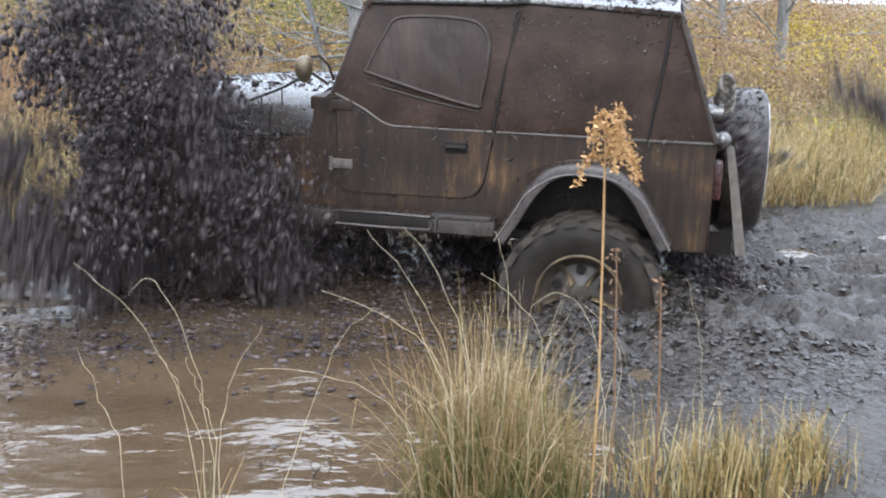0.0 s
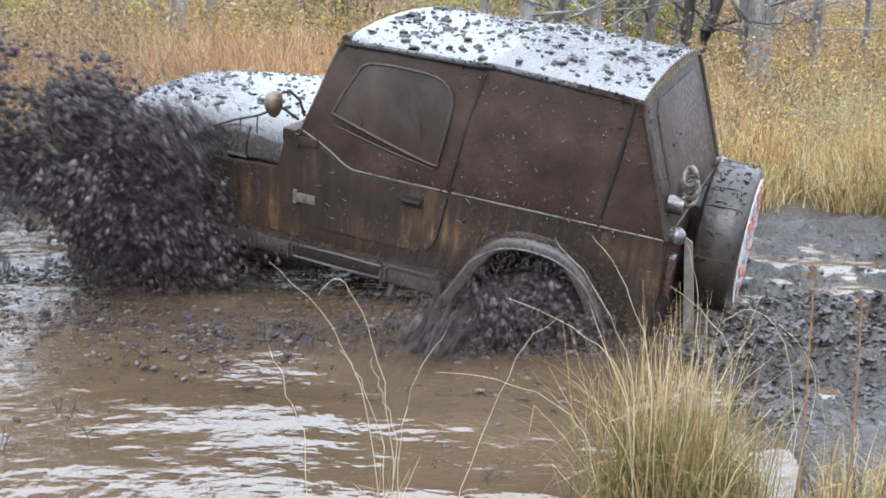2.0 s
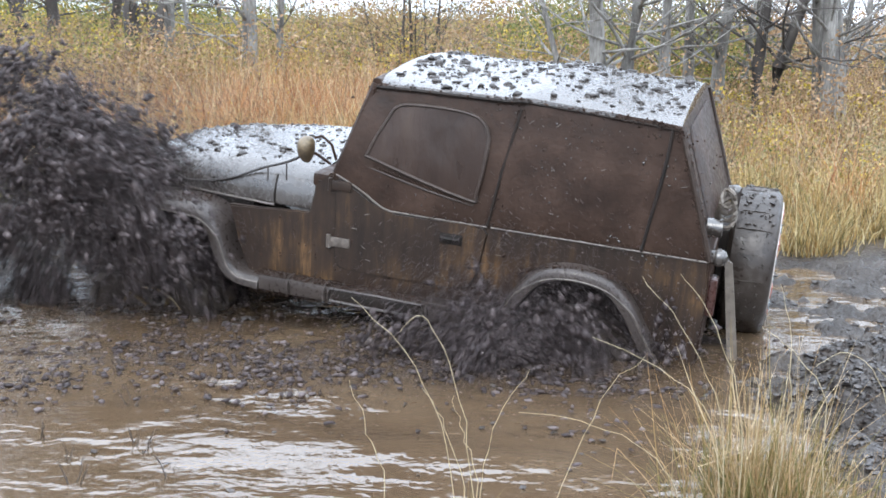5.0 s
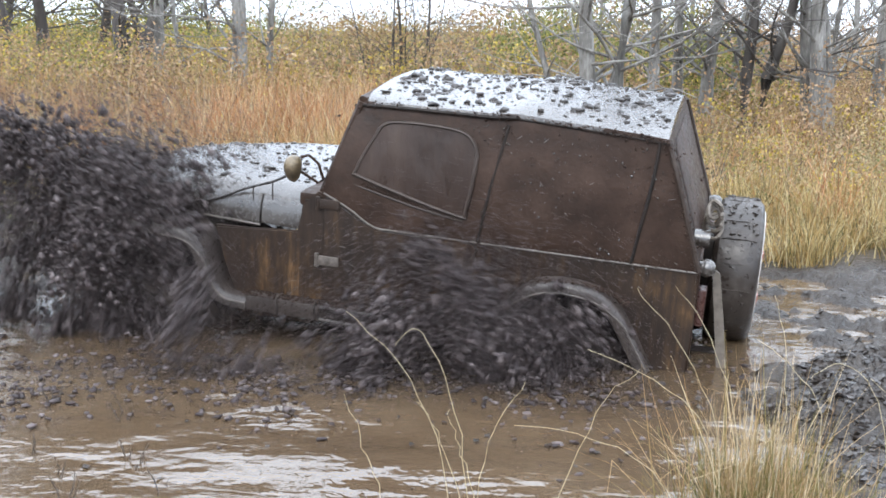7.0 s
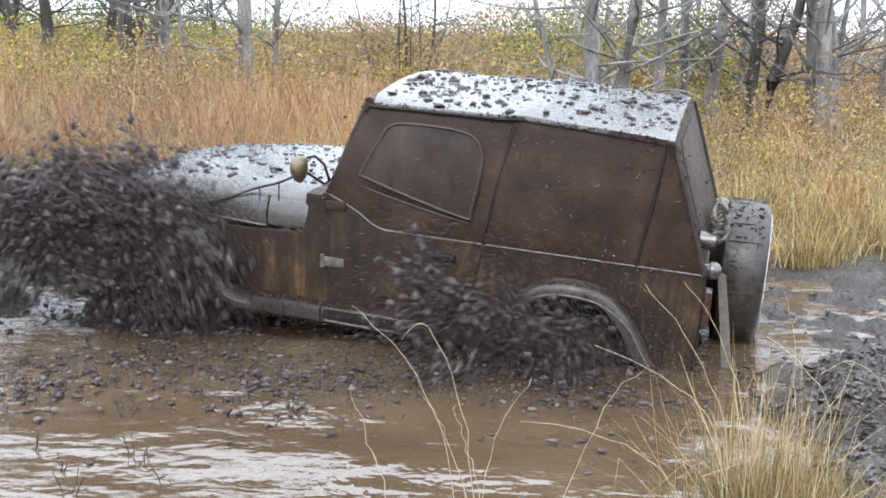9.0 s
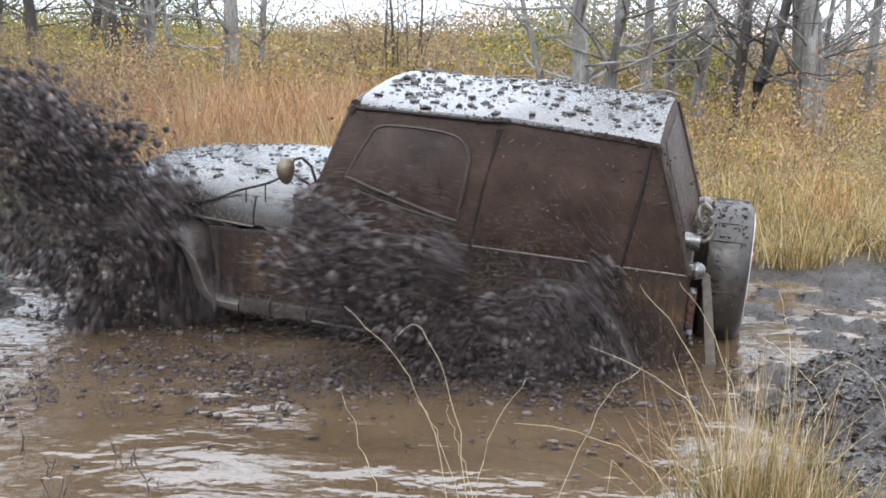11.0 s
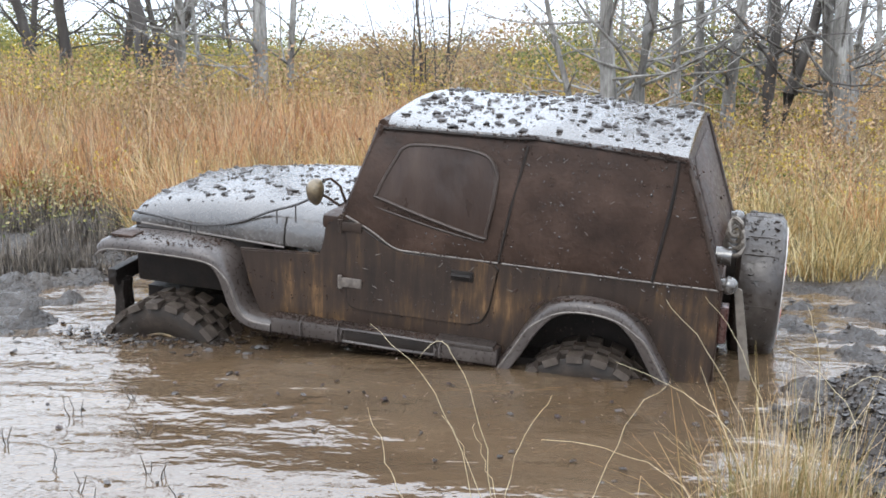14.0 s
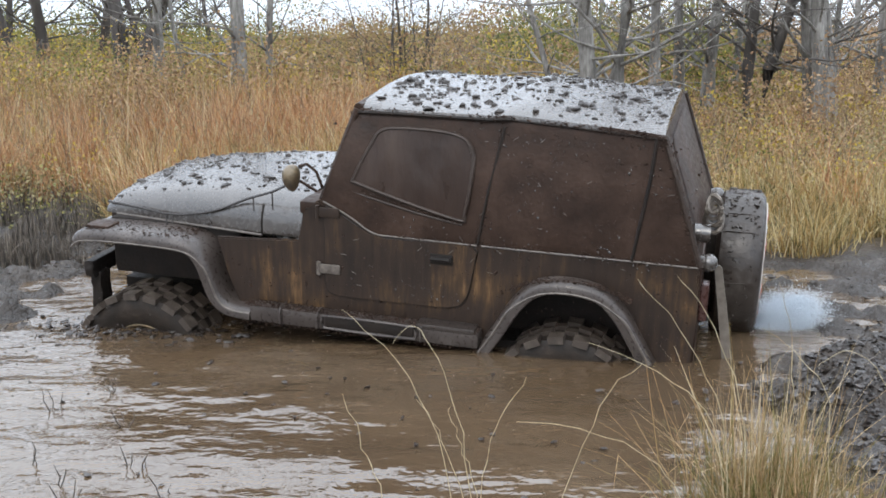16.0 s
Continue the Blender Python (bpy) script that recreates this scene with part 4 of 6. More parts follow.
for k in range(10):
    a = -1.5 + 3.0 * k / 9 + pr.uniform(-0.10, 0.10)
    bm = bmesh.new()
    tube(bm, [(SX + x, SY + rr * math.sin(a + 0.005 * w), SZ + rr * math.cos(a + 0.005 * w)) for x, rr, w in
              ((-0.115, 0.372, 0), (-0.09, 0.392, 1), (-0.04, 0.398, -1), (0.02, 0.399, 1), (0.06, 0.396, 0), (0.10, 0.372, 0))], pr.uniform(0.002, 0.006), 5, False, 0.6)
    part("cover_fold", bm, SPARE_MUD, spare)
cover_rng = np.random.default_rng(14)
a, across = cover_rng.normal(0, 0.75, 240), cover_rng.uniform(-0.10, 0.09, 240)
size = 0.0014 + 0.007 * cover_rng.uniform(0, 1, 240) ** 3.5
spots = np.stack([SX + across, SY + 0.398 * np.sin(a), SZ + 0.398 * np.cos(a)], -1)
clots = part_of("cover_mud", mesh_np("cover_mud", *blobs(cover_rng, spots, np.stack([size * 2.0, size, size], -1), 0.7), SPARE_MUD), spare, "clots of mud on the cover")
tagged(clots, kind="stuff")
# carrier, lamps, strap
bm = bmesh.new()
box(bm, -0.66, -0.60, SY - 0.2, SY + 0.2, SZ - 0.2, SZ + 0.2, 0.01)
part("spare_carrier", bm, BLACK, vehicle)
for s in (1, -1):
    bm = bmesh.new()
    tube(bm, [(-0.60, s * 0.68, 1.155), (-0.635, s * 0.68, 1.155)], [0.035, 0.042], 14)
    bmesh.ops.create_uvsphere(bm, u_segments=14, v_segments=8, radius=0.044, matrix=Matrix.Translation((-0.640, s * 0.68, 1.155)))
    part("round_lamp", bm, MUD_WET, vehicle, "round lamp coated in grey mud")
    bm = bmesh.new()
    box(bm, -0.655, -0.612, s * 0.66 - 0.045, s * 0.66 + 0.045, 0.86, 1.05, 0.012)
    part("tail_light", bm, RED_LENS, vehicle, "red tail light dulled by mud")
bm = bmesh.new()
tube(bm, [(-0.56, 0.58, 1.27), (-0.635, 0.58, 1.27)], [0.045, 0.048], 12)
part("work_lamp", bm, MUD_WET, vehicle)
bm = bmesh.new()
for k in range(4):
    c = Vector((-0.64, 0.55 + 0.012 * k, 1.33 + 0.03 * k))
    r = 0.062 - 0.006 * k
    tube(bm, [c + Vector((r * 0.7 * math.cos(a), 0.02 * math.sin(2 * a + k), r * math.sin(a))) for a in np.linspace(0, 2 * math.pi, 14)[:-1]], 0.011, 6, True)
part("coiled_strap", bm, STRAP, vehicle, "coiled tow strap hung behind the top")
bm = bmesh.new()
slab(bm, [(-0.664, 1.13), (-0.705, 1.11), (-0.748, 0.90), (-0.812, 0.56), (-0.760, 0.56), (-0.703, 0.90)], 0.585, 0.595)
part("hanging_strap", bm, STRAP, vehicle, "pale strap hanging behind the tail light")

# mud that hangs from the sills and clings round the fenders and steps
rng = np.random.default_rng(8)
cs, ss = [], []
for _ in range(3200):
    k = rng.uniform()
    if k < 0.45:
        x, y, z = rng.uniform(0.44, 1.72), SIDE + rng.uniform(0.0, 0.088), 0.716 + rng.normal() * 0.003
    elif k < 0.65:
        x, y, z = rng.uniform(0.44, 1.75), SIDE + rng.uniform(0.03, 0.088), 0.618 - abs(rng.normal()) * 0.008
    elif k < 0.85:
        x, y, z = rng.uniform(2.05, 2.72), SIDE + rng.uniform(-0.12, 0.07), 1.038 + rng.normal() * 0.003
    else:
        x, y, z = rng.uniform(-0.30, 0.30), SIDE + rng.uniform(0.01, 0.07), 0
        z = 1.03 - 1.15 * abs(x) ** 2.2
    r = 0.0014 + 0.0040 * rng.uniform() ** 3
    cs.append((x, y, z))
    ss.append((r * rng.uniform(0.8, 2.2), r * rng.uniform(0.7, 1.4), r * rng.uniform(0.6, 1.5)))
tagged(part_of("clinging_mud", mesh_np("clinging_mud", *blobs(rng, np.array(cs), np.array(ss)), MUD_COAT), vehicle, "lumps of mud along steps and fenders"), kind="stuff")

# ragged clots along the roof's edge, the pillars, the seams and the window bindings
cs, ss = [], []
for _ in range(3600):
    k, u = rng.uniform(), rng.uniform()
    if k < 0.34:
        q = top_station(6 * u)
        x, y, z = q[2] + rng.normal() * 0.004, q[3] + 0.010 + rng.normal() * 0.006, q[4] - 0.016 + rng.normal() * 0.010
    elif k < 0.50:
        x, y, z = 1.335 - 0.185 * u, 0.715 - 0.072 * u + rng.normal() * 0.008, 1.25 + 0.515 * u + rng.normal() * 0.006
        x += rng.normal() * 0.010
    elif k < 0.68:
        x, z = -0.604 + 0.214 * u + rng.normal() * 0.014, 1.15 + 0.60 * u
        y = side_y(x, z) + 0.004
    elif k < 0.78:
        x, y, z = -0.60 + 1.55 * u, SIDE + 0.008, 1.152 + abs(rng.normal()) * 0.008
    elif k < 0.90:
        x, z = 0.478 - 0.103 * u + rng.normal() * 0.012, 1.15 + 0.59 * u
        y = side_y(x, z) + 0.004
    else:
        x, z = 1.27 - 0.71 * u, 1.40 - 0.155 * u + abs(rng.normal()) * 0.006
        y = side_y(x, z) + 0.006
    r = 0.0012 + 0.0046 * rng.uniform() ** 3.6
    cs.append((x, y, z))
    ss.append((r * rng.uniform(0.8, 1.8), r * rng.uniform(0.6, 1.0), r * rng.uniform(0.7, 1.6)))
tagged(part_of("seam_mud", mesh_np("seam_mud", *blobs(rng, np.array(cs), np.array(ss)), MUD_COAT), vehicle, "ragged clots of mud along seams and edges"), kind="stuff")

# blisters and drips of wet mud on the sides of the top and the doors
cs, ss = [], []
for _ in range(1500):
    x, z = rng.uniform(-0.56, 1.24), rng.uniform(0.80, 1.73)
    if field(x, z, 4.0, 31.0) < -0.15 or (z < 1.1 and x < 0.5) or x > 1.24 - 0.35 * max(z - 1.3, 0):
        continue
    r = 0.0012 + 0.0036 * rng.uniform() ** 3
    cs.append((x, (side_y(x, z) if z > BELT else SIDE + 0.010) + 0.004, z))
    ss.append((r * rng.uniform(0.8, 2.0), r * 0.7, r * rng.uniform(0.8, 2.2)))
tagged(part_of("mud_spatter", mesh_np("mud_spatter", *blobs(rng, np.array(cs), np.array(ss), 0.3), MUD_WET), vehicle, "wet blisters of mud on the sides"), kind="stuff")

# bits of straw stuck in the mud of the side
bm = bmesh.new()
sr = random.Random(17)
for _ in range(36):
    x, z = sr.uniform(-0.55, 1.25), sr.uniform(0.85, 1.70)
    a, ln = sr.uniform(-0.9, 0.9), sr.uniform(0.008, 0.035)
    dx, dz = math.cos(a) * ln, math.sin(a) * ln
    y0 = (side_y(x, z) if z > BELT else SIDE + 0.010) + 0.005
    y1 = (side_y(x + dx, z + dz) if z + dz > BELT else SIDE + 0.010) + 0.005
    tube(bm, [(x, y0, z), (x + dx, y1, z + dz)], 0.0014, 4)
tagged(part("stuck_straw", bm, PIPING, vehicle, "bits of straw stuck in the mud"), kind="stuff")

# mud thrown on the roof and the hood, splatter on the sides
rng = np.random.default_rng(3)
cs, ss = [], []
for _ in range(760):
    x, y = rng.uniform(-0.37, 1.10), rng.uniform(-0.64, 0.64)
    r = 0.0028 + 0.020 * rng.uniform() ** 3.4
    cs.append((x, y, roof_z(x, y) + 0.1 * r))
    ss.append((r * rng.uniform(0.8, 1.8), r * rng.uniform(0.7, 1.5), r * rng.uniform(0.45, 0.9)))
for _ in range(520):
    x, y = rng.uniform(1.46, 2.68), rng.uniform(-0.52, 0.52)
    r = 0.002 + 0.017 * rng.uniform() ** 3.2
    cs.append((x, y, hood_z(x, y) + 0.1 * r))
    ss.append((r * rng.uniform(0.8, 1.8), r * rng.uniform(0.7, 1.5), r * rng.uniform(0.4, 0.8)))
splatter = part_of("mud_splatter", mesh_np("mud_splatter", *blobs(rng, np.array(cs), np.array(ss), 0.75), MUD_CLOD), vehicle, "dark mud thrown over roof and hood")
cs, ss = [], []
for _ in range(2600):
    x, z = rng.uniform(-0.58, 1.9), rng.uniform(0.66, 1.72)
    if x > 1.28 and z > 1.03:
        continue
    y = side_y(x, z) if z > BELT else SIDE + (0.012 if 0.5 < x < 1.28 and z > 0.8 else 0)
    r = 0.0012 + 0.0048 * rng.uniform() ** 4
    cs.append((x, y, z))
    ss.append((r * rng.uniform(0.8, 2.6), r * 0.7, r * rng.uniform(0.7, 1.6)))
side_spots = part_of("side_splatter", mesh_np("side_splatter", *blobs(rng, np.array(cs), np.array(ss)), MUD_COAT), vehicle, "beads of mud on the body side")
for ob in (splatter, side_spots):
    tagged(ob, kind="stuff")


# ---- behind the pond: grass, shrubs, bare trees ----
def grass_stuff(name, label, material, count, x0, x1, y0, y1, lo, hi, width, seed, where=None, bend=(0.03, 1.0)):
    rng = np.random.default_rng(seed)
    base, high = [], []
    while len(base) < count:
        x = rng.uniform(x0, x1)
        y = y0 + (y1 - y0) * rng.uniform() ** 1.35
        if where and not where(x, y, rng.uniform()):
            continue
        tuft_here = field(x, y, 2.6, seed + 3.0) + 0.5 * field(x, y, 6.0, seed + 5.0)
        if rng.uniform() > 0.38 + 1.3 * tuft_here:
            continue
        z = ground_level(x, y)
        if z < 0.0 or y < far_shore(x) - 0.05:
            continue
        base.append((x, y, z - 0.02))
        high.append(rng.uniform(lo, hi) * max(0.80 + 0.40 * field(x, y, 1.5, seed) + 0.40 * field(x, y, 0.38, seed + 9.0) + 0.45 * tuft_here, 0.2))
    base, high = np.array(base), np.array(high)
    # lower growth on the litter under the trees to the east
    high *= np.where((base[:, 0] > 1.3) & (base[:, 1] > 8.6) & (base[:, 1] < 16), 0.62, 1.0)
    v, f = blades(rng, base, high, width * rng.uniform(0.4, 1.4, count), bend[0] + (bend[1] - bend[0]) * rng.uniform(0, 1, count) ** 1.5, 3, 0.2)
    return tagged(new(name, mesh_np(name, v, f, material, False)), label, "grass", kind="stuff")


def rust_spot(x, y, r):
    k = step01(-0.25, 0.45, 0.7 * field(x, y, 0.33, 4.4) + 0.75 * field(x, y, 1.1, 14.4) + 0.75 * step01(2.2, -1.2, x) * step01(8.0, 9.2, y) - 0.25)
    return r < 0.05 + 0.95 * k


def shore_belt(x, y, r):
    """Thick along the water, thinner behind, thinnest on the open litter between the right-hand trees."""
    d = y - far_shore(x)
    return r < 1.0 - 0.75 * step01(1.6, 3.4, d) - 0.2 * step01(1.5, 3.0, x) * step01(1.2, 2.4, d)


grass_stuff("tan_grass", "tall dry tan and yellow-green grass along the shore", TAN_GRASS, 52000, -9, 11, 7.0, 14, 0.22, 0.70, 0.0068, 21, shore_belt, (0.03, 1.3))
grass_stuff("rust_grass", "tall rust-orange dead grass behind the pond", RUST_GRASS, 34000, -9, 4.5, 8.0, 15.5, 0.34, 0.95, 0.0066, 22, rust_spot, (0.03, 1.2))
grass_stuff("far_grass", "far tan meadow grass among the trees", TAN_GRASS, 9000, -22, 22, 13, 34, 0.3, 0.8, 0.018, 23)


def brush(name, label, material, clumps, per, spread, size, x0, x1, y0, y1, top, seed):
    """Leafy undergrowth: clumps of small leaves on the plan, thicker near the ground."""
    rng = np.random.default_rng(seed)
    pts = []
    for _ in range(clumps):
        x, y = rng.uniform(x0, x1), y0 + (y1 - y0) * rng.uniform() ** 1.3
        h = top * rng.uniform(0.35, 1.0) * (0.8 + 0.5 * field(x, y, 0.25, seed))
        g = ground_level(x, y)
        p = rng.normal(size=(per, 3)) * (spread, spread, 0)
        p[:, 2] = rng.uniform(0.05, 1, per) ** 0.8 * h * (1.15 - 0.6 * np.hypot(p[:, 0], p[:, 1]) / (2.2 * spread))
        pts.append(p + (x, y, g))
    pts = np.concatenate(pts)
    return tagged(new(name, mesh_np(name, *leaves(rng, pts, size * rng.uniform(0.5, 1.3, len(pts))), material, False)), label, "undergrowth", kind="stuff")


grass_stuff("dry_stems", "tall thin brown weed stems among the brush", STEMS, 7500, -14, 13, 9.5, 24, 0.5, 1.35, 0.009, 24, None, (0.02, 0.3))
grass_stuff("dark_stems", "dark dead weed stems among the brush", STEMS_DARK, 3600, -14, 13, 10, 24, 0.4, 1.1, 0.009, 25, None, (0.02, 0.4))
brush("low_leafy_plants", "low yellow and rust leafy plants on leaf litter", LEAF_YELLOW, 520, 105, 0.28, 0.024, 1.0, 13, 9.0, 19, 0.42, 37)
brush("low_rust_plants", "low rust-brown leafy plants on leaf litter", LEAF_RUST, 380, 105, 0.28, 0.024, 0.3, 13, 9.4, 19, 0.45, 38)
brush("yellow_undergrowth", "yellow and orange autumn undergrowth under bare trees", LEAF_YELLOW, 560, 131, 0.30, 0.026, -14, 1.5, 13.5, 24, 1.2, 31)
brush("green_undergrowth", "yellow-green leafy undergrowth", LEAF_GREEN, 300, 140, 0.40, 0.028, -15, 3, 15, 26, 1.4, 32)
brush("rust_undergrowth", "rust-brown shrubs between the trunks", LEAF_RUST, 300, 131, 0.38, 0.026, -6, 14, 17.5, 27, 1.35, 35)
brush("far_brush", "distant tan brush on the skyline", LEAF_PALE, 900, 105, 0.8, 0.036, -42, 42, 22, 60, 1.5, 33)
brush("far_green_brush", "distant green brush on the skyline", LEAF_GREEN, 420, 105, 0.8, 0.036, -42, 42, 23, 60, 1.7, 34)
brush("far_rust_brush", "distant brown brush on the skyline", LEAF_RUST, 420, 105, 0.8, 0.036, -42, 42, 23, 60, 1.7, 36)
brush("green_thicket", "tall yellow-green thicket at the meadow's end", LEAF_GREEN, 90, 520, 0.75, 0.045, -20, -4.5, 25, 33, 2.7, 51)
brush("brown_thicket", "tall rust-brown thicket behind the bare trunks", LEAF_RUST, 110, 520, 0.8, 0.045, 0.5, 18, 24, 33, 3.2, 52)
brush("tan_scrub", "tan and olive scrub standing in the dead grass", LEAF_PALE, 110, 105, 0.22, 0.017, -8, 2, 9.2, 14, 0.85, 55)
brush("olive_scrub", "olive-green weeds standing in the dead grass", LEAF_GREEN, 130, 96, 0.20, 0.016, -8, 9, 8.4, 14, 0.75, 56)
brush("leafy_thicket", "tall thin yellow-green saplings still in leaf", LEAF_GREEN, 46, 380, 0.55, 0.036, 0.8, 5.0, 17.5, 21, 2.7, 54)
brush("golden_sprigs", "bright yellow leaves on thin weeds in the dead grass", LEAF_GOLD, 330, 45, 0.13, 0.017, -9, 10, 9.0, 19, 1.05, 61)
brush("golden_shrubs", "golden-leaved shrubs on the rising meadow", LEAF_GOLD, 210, 130, 0.34, 0.034, -16, 15, 15, 30, 1.7, 62)
brush("orange_shrubs", "orange-brown shrubs on the rising meadow", LEAF_RUST, 300, 230, 0.42, 0.03, -16, 9, 13, 26, 1.7, 63)
brush("grey_weeds", "grey-brown withered weeds in the dead grass", LEAF_PALE, 300, 105, 0.24, 0.018, -9, 9, 8.6, 17, 0.9, 64)
brush("yellow_thicket", "yellow-green thicket behind the bare trunks", LEAF_YELLOW, 60, 460, 0.8, 0.045, -3, 18, 26, 36, 2.2, 53)


def branch(bm, rng, start, way, length, radius, depth, twigs, droop):
    """A crooked tapered limb with smaller ones; thin ends go into the twigs' mesh."""
    n = 6 if radius > 0.008 else 4
    p, d, pts, rad = Vector(start), Vector(way).normalized(), [], []
    for i in range(n + 1):
        pts.append(p.copy())
        rad.append(radius * (1 - 0.75 * i / n))
        d = (d + Vector((rng.uniform(-1, 1), rng.uniform(-1, 1), rng.uniform(-1, 1) + droop)) * 0.16).normalized()
        p = p + d * length / n
    tube(bm if radius > 0.012 else twigs, pts, rad, 6 if radius > 0.02 else 4 if radius > 0.008 else 3)
    if depth > 0:
        for _ in range(rng.randint(3, 4)):
            i = rng.randint(2, n)
            out = Vector((rng.uniform(-1, 1), rng.uniform(-1, 1), rng.uniform(-0.3, 0.8)))
            dd = (pts[i] - pts[i - 1]).normalized()
            branch(bm, rng, pts[i], dd * 0.7 + out * 0.8, length * rng.uniform(0.4, 0.65), rad[i] * 0.6, depth - 1, twigs, droop)


def tree(x, y, stems, radius, height, seed, material, label, low=0.9, limbs=9, lean=(0, 0)):
    """A bare tree: stems that part near the ground, limbs from low down, and a crown of thin twigs."""
    rng = random.Random(seed)
    g = ground_level(x, y)
    ob = tagged(new("tree"), label, "tree", group="bare trees behind the pond")
    ob.location = (x, y, g - 0.05)
    height *= 1.45 if radius > 0.05 else 1.0
    twigs = bmesh.new()
    for k in range(stems):
        a = 2 * math.pi * k / max(stems, 1) + rng.uniform(-0.4, 0.4)
        off = 0 if stems == 1 else radius * 1.1
        p = Vector((off * math.cos(a), off * math.sin(a), 0))
        d = Vector((lean[0] + (0.07 * math.cos(a) if stems > 1 else 0), lean[1] + (0.07 * math.sin(a) if stems > 1 else 0), 1))
        n, pts, rad = 12, [], []
        for i in range(n + 1):
            f = i / n
            pts.append(p.copy())
            rad.append(radius * (1.25 - 0.35 * min(f * 8, 1)) * (1 - 0.75 * f))
            d = (d + Vector((rng.uniform(-1, 1), rng.uniform(-1, 1), 0.5)) * (0.22 if material is BARK_DARK and radius > 0.05 else 0.10)).normalized()
            p = p + d * height / n
        bm = bmesh.new()
        tube(bm, pts, rad, 10)
        for v in bm.verts:
            v.co += Vector((noise.noise(v.co * 6), noise.noise(v.co * 6 + Vector((5, 5, 5))), 0)) * radius * 0.22
        part("trunk", bm, material, ob)
        for j in range(limbs // stems + 15):
            h = 0.75 * low + (height * 0.75 - 0.75 * low) * (j / (limbs // stems + 14)) ** 1.8 + rng.uniform(-0.1, 0.2)
            i = min(int(h / height * n), n - 1)
            a = rng.uniform(0, 2 * math.pi)
            bm = bmesh.new()
            s = pts[i].lerp(pts[i + 1], h / height * n - i)
            branch(bm, rng, s, (math.cos(a), math.sin(a), rng.uniform(-0.05, 1.0)), rng.uniform(1.0, 2.3), min(rad[i] * 0.30, 0.024), 2, twigs, 0.05)
            if len(bm.faces):
                part("limb", bm, material, ob)
            else:
                bm.free()
    tagged(part("twig_crown", twigs, material, ob, "thin bare twigs"), kind="stuff")
    return ob


GREYS, DARKS = "bare grey-barked tree standing in dead grass", "dark crooked bare tree at the back of the meadow"
tree(-3.30, 15.5, 1, 0.135, 7.0, 1, BARK, GREYS, 1.0, 9, (-0.02, 0))
tree(-2.95, 15.9, 1, 0.06, 5.0, 2, BARK, "slim bare grey sapling beside a larger trunk", 0.9, 6, (0.04, 0))
tree(-4.98, 17.4, 1, 0.095, 7.0, 3, BARK, GREYS, 1.5, 7)
tree(-4.70, 18.0, 1, 0.05, 5.0, 4, BARK, "slim bare grey sapling in the undergrowth", 1.2, 5)
tree(-5.80, 18.4, 2, 0.15, 7.0, 5, BARK_DARK, DARKS, 1.3, 9)
tree(-8.75, 22.0, 1, 0.14, 7.0, 6, BARK_DARK, DARKS, 1.2, 9, (-0.08, 0))
tree(-9.70, 22.6, 1, 0.13, 7.0, 7, BARK_DARK, DARKS, 1.2, 9, (0.08, 0))
tree(-7.90, 23.0, 1, 0.10, 6.0, 8, BARK_DARK, DARKS, 1.2, 8, (0.05, 0))
tree(1.64, 12.2, 2, 0.095, 7.0, 9, BARK, "twin-stemmed bare grey tree with low spreading limbs", 0.95, 20)
tree(1.25, 12.4, 1, 0.05, 4.0, 10, BARK, "leaning bare grey limb of a thicket", 0.8, 8, (-0.25, 0))
tree(2.67, 14.6, 1, 0.085, 6.0, 11, BARK, GREYS, 1.0, 7)
tree(3.27, 16.0, 1, 0.09, 6.0, 12, BARK, GREYS, 1.0, 7)
tree(3.60, 15.5, 1, 0.095, 7.0, 13, BARK, GREYS, 0.9, 7)
tree(4.13, 15.0, 2, 0.09, 7.0, 14, BARK_DARK, "twin dark trunks of a bare tree", 1.1, 8)
tree(5.00, 14.6, 3, 0.115, 7.0, 15, BARK, "clump of three bare grey trunks in dead grass", 1.0, 10)
tree(6.70, 17.0, 1, 0.10, 7.0, 16, BARK, GREYS, 1.0, 8)
tree(-0.95, 17.0, 1, 0.035, 3.6, 18, BARK_DARK, "thin dark sapling among the brush", 0.5, 9)
tree(-0.70, 17.2, 1, 0.03, 3.2, 19, BARK_DARK, "thin dark sapling among the brush", 0.5, 9, (0.08, 0))
tree(4.63, 18.0, 1, 0.06, 6.5, 20, BARK, GREYS, 1.0, 8)
tree(9.4, 17.0, 1, 0.11, 7.0, 23, BARK, GREYS, 1.0, 8)
tree(-12.0, 21.0, 1, 0.12, 7.0, 24, BARK_DARK, DARKS, 1.1, 8)


rt = random.Random(77)
for x, y, r in ((-6.9, 23.0, 0.08), (-11.2, 26.0, 0.11), (-12.9, 25.0, 0.09), (-14.5, 24.0, 0.10), (-6.3, 27.0, 0.08)):
    tree(x, y, 1, r, rt.uniform(5, 7), 200 + int(-x * 3), BARK_DARK, DARKS, 1.2, 9)
for x, y, r in ((4.35, 20.5, 0.06), (6.1, 22.0, 0.07), (7.4, 21.0, 0.07), (9.0, 24.0, 0.09), (10.8, 22.0, 0.09), (2.9, 22.5, 0.05), (8.4, 19.0, 0.06)):
    tree(x, y, 1, r, rt.uniform(5, 7), 220 + int(x * 3), BARK, GREYS, 1.2, 8)
for k in range(7):
    tree(-1.35 + 0.16 * k, 16.2 + 0.2 * (k % 3), 1, 0.016, 2.6 + 0.2 * (k % 2), 240 + k, BARK_DARK, "thin dark sapling among the brush", 0.3, 5, (rt.uniform(-0.1, 0.1), 0))


